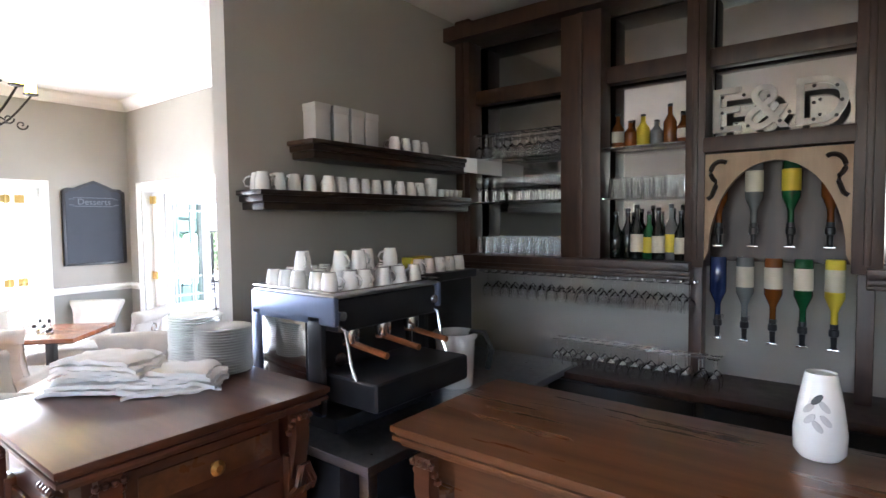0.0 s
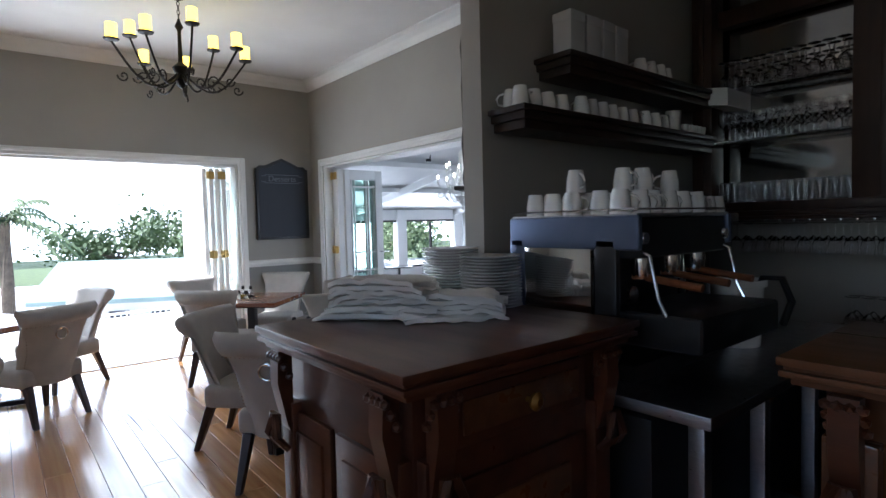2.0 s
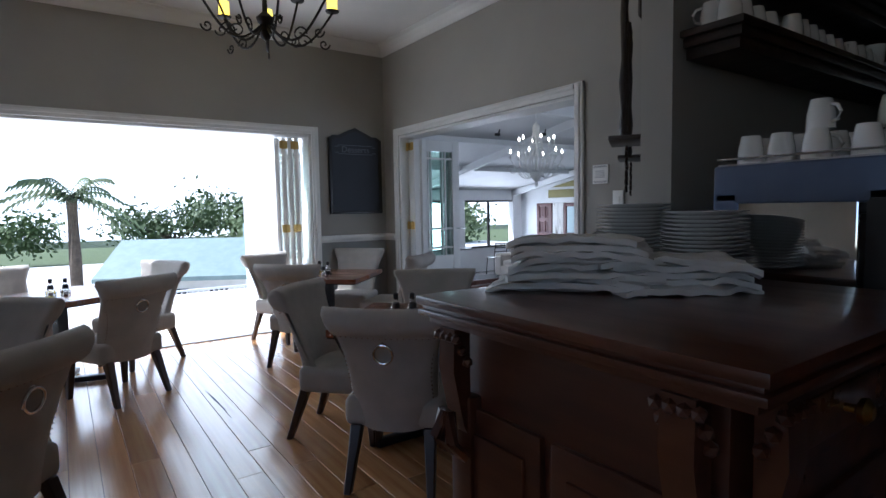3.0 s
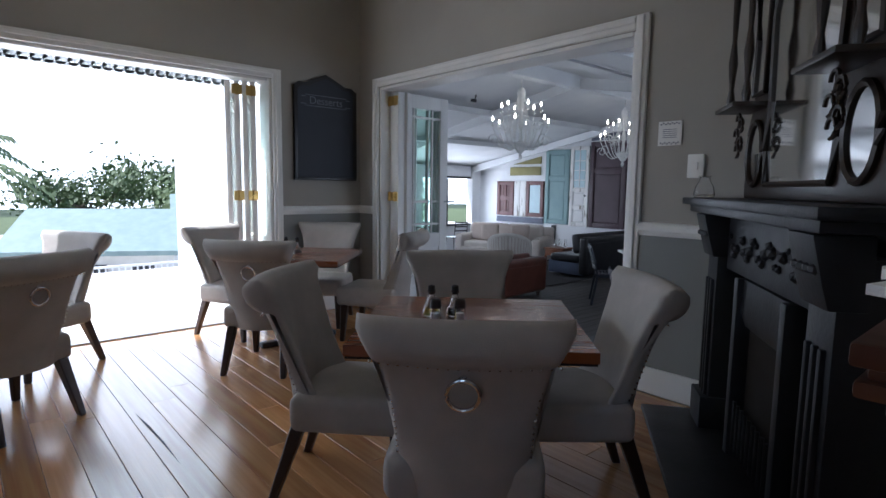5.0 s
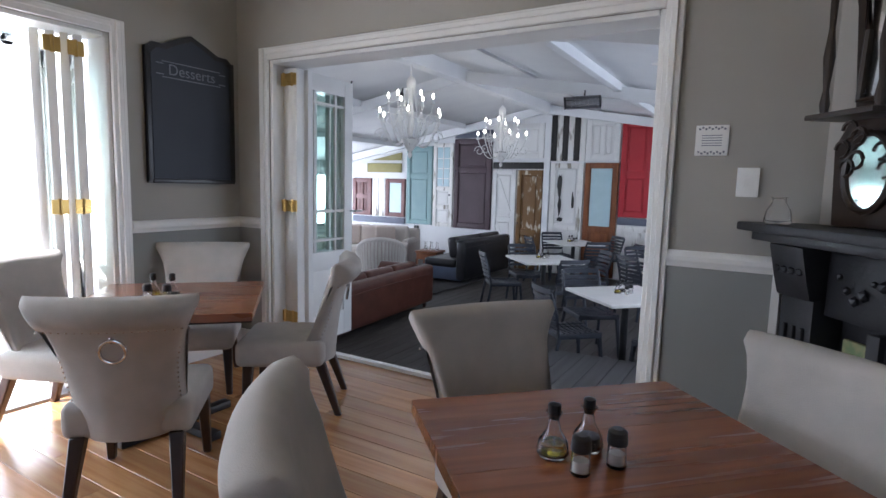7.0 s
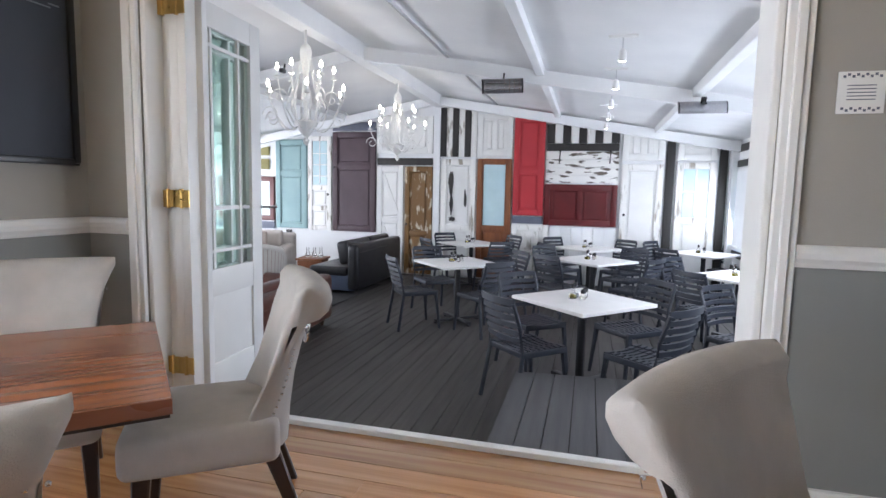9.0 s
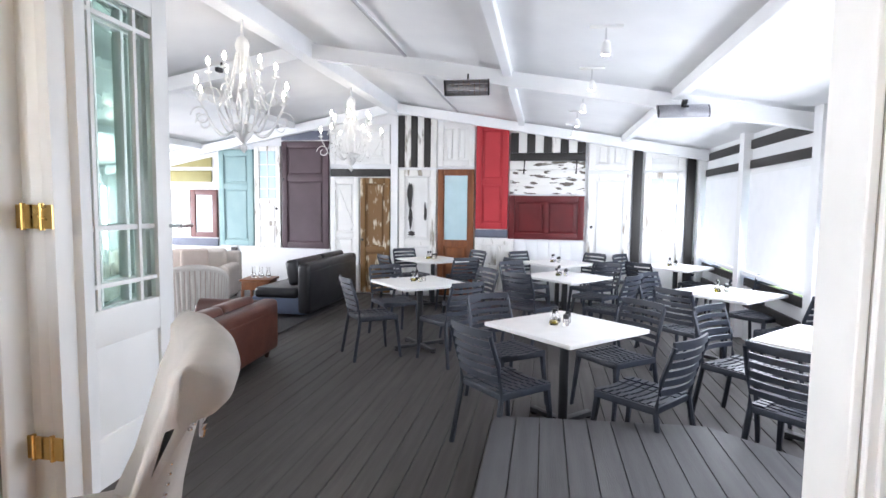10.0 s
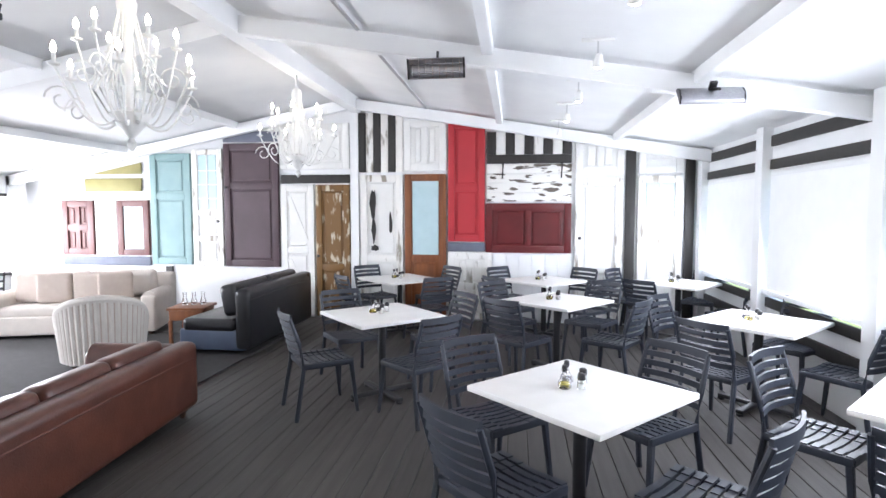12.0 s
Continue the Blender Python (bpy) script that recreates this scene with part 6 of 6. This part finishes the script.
def heater(x, y, z, lit):
    r = thing("patio_heater", "silver infrared heater hung from the roof beam", "heater", "roof heaters", (x, y, z))
    r.rotation_euler = (radians(-70 if lit else 50), 0, 0)
    r.scale = (0.84, 0.92, 0.92)
    n = 12
    arc = [(0.085 * math.cos(a), 0.06 * math.sin(a)) for a in [math.pi * i / n for i in range(n + 1)]]
    part("housing", prism(arc + [(u * 0.9, v * 0.85) for u, v in arc[::-1]], -0.26, 0.26, "x"), M_STEEL, r)
    for s in (-1, 1):
        part("end_cap", prism(arc, s * 0.26 - 0.008, s * 0.26 + 0.008, "x"), M_DARKPLASTIC, r)
    for y in (-0.035, 0.035):
        part("element", rods(((-0.24, y, 0.018), (0.24, y, 0.018), 0.008)), M_CHROME, r)
    for k in range(8):
        part("guard_wire", box((-0.22 + k * 0.063, 0, 0.0), (0.004, 0.16, 0.004)), M_CHROME, r)
    part("bracket", box((0, 0.02, 0.09), (0.06, 0.03, 0.08), 0.006), M_DARKPLASTIC, r)
    part("bracket_rod", rods(((0, 0.02, 0.06), (0, -0.12, 0.17), 0.012)), M_DARKPLASTIC, r)


heater(-5.74, 7.5, 2.24, True)
heater(-3.72, 7.5, 1.97, False)
for y in (6.0, 7.15, 8.3, 9.4, 10.5):
    z = roof_z(-4.57)
    r = thing("spot_light", "small white ceiling spot with a lit bulb", "spotlight", "ceiling spots", (-4.57, y, z))
    part("track_bar", box((0, 0, -0.012), (0.22, 0.03, 0.02), 0.004), M_WHITE, r)
    part("arm", rods(((0, 0, -0.02), (0.0, 0, -0.13), 0.006)), M_CHROME, r)
    part("lamp_head", lathe([(0.03, 0), (0.034, 0.03), (0.022, 0.08), (0.01, 0.09)], 14), M_WHITE, r).matrix_basis = pose(0, -0.02, -0.2, 25, 0, 0)
    part("bulb", lathe([(0.026, -0.004), (0.0, -0.012)], 14), M_SPOT, r).matrix_basis = pose(0, -0.02, -0.2, 25, 0, 0)
for x, y, z in ((-8.6, 6.6, roof_z(-8.6) - 0.14), (-7.9, NY - 0.05, 2.66), (-7.4, NY - 0.05, 2.68), (-8.4, 7.5, roof_z(-8.4) - 0.14)):
    r = thing("wall_camera", "small black fixture under the roof", "fixture", "roof fixtures", (x, y, z))
    part("body", box((0, -0.03, 0), (0.05, 0.09, 0.05), 0.012), M_DARKPLASTIC, r)
    part("mount", rods(((0, 0.0, 0.02), (0, 0.02, 0.09), 0.012)), M_DARKPLASTIC, r)

# ---- boards of the floors ----
landing = setting("landing", prism([(-5.36, 3.78), (-5.36, 5.33), (-4.12, 5.43), (-3.55, 4.9), (-3.55, 3.78)], DK - 0.03, PL - 0.03), M_GAP, "landing step of dark boards outside the door")


def clip_strip(x0, x1):
    """The landing's far edge between two x."""
    def far(x):
        return 5.33 + 0.1 * (x + 5.36) / 1.24 if x < -4.12 else 5.43 - 0.53 * (x + 4.12) / 0.57
    return [(x0, 3.77), (x1, 3.77), (x1, far(x1) + 0.015), (x0, far(x0) + 0.015)]


x = -5.375
while x < -3.6:
    x1 = min(x + 0.14, -3.54)
    part("board", prism(clip_strip(x + 0.003, x1 - 0.003), PL - 0.028, PL), M_LAND, landing)
    x = x1
part("riser", box((-5.368, 4.55, (PL + DK) / 2), (0.02, 1.55, PL - DK - 0.06)), M_LAND, landing)
part("riser", prism([(-5.36, 5.335), (-4.12, 5.435), (-4.12, 5.45), (-5.36, 5.35)], DK, PL - 0.03), M_LAND, landing)
part("riser", prism([(-4.12, 5.435), (-3.55, 4.905), (-3.54, 4.915), (-4.11, 5.45)], DK, PL - 0.03), M_LAND, landing)

landing.location.x = 0.15

deck_floor = setting("floor_deck", box((-7.85, 7.55, DK - 0.045), (10.6, 7.6, 0.01)), M_GAP, "joists under the dark deck boards")
me = None
n = int(10.5 / 0.14)
for i in range(n):
    for y0, y1 in ((3.76, 7.6), (7.604, 11.4)):
        key = round(y1 - y0, 2)
        ob = part("board", box((0, 0, 0), (0.135, y1 - y0, 0.026), 0.003, seg=1), M_DECK, deck_floor) if me is None else new("board", me)
        me = me or ob.data
        ob.parent = deck_floor
        ob.location = (RX - 0.07 - i * 0.14, (y0 + y1) / 2, DK - 0.013)
rp = random.Random(21)
lens = (1.6, 2.2, 2.8)
cache = {}
for i in range(54):
    y = 3.67 - i * 0.13
    x = -7.06 - rp.uniform(0, 1.5)
    while x < 2.0:
        L = rp.choice(lens)
        x0, x1 = max(x, -7.06 if i > 1 else -6.7), min(x + L, 2.0 if i > 1 else -4.2)
        k = round(x1 - x0, 2)
        if k > 0.05:
            if k not in cache:
                cache[k] = mesh_of("plank", box((0, 0, 0), (k - 0.002, 0.128, 0.022), 0.0015, seg=1), M_FLOOR)
            ob = new("plank", cache[k])
            ob.parent = floor
            ob.location = ((x0 + x1) / 2, y, FL - 0.011)
        x += L
solid("floor_gouge", prism([(-5.5, 1.168), (-5.3, 1.172), (-5.1, 1.182), (-4.85, 1.186), (-5.08, 1.19), (-5.32, 1.183)], FL + 0.0005, FL + 0.0015), M_GAP, "dark worn gouge in the timber floor", "floor mark")
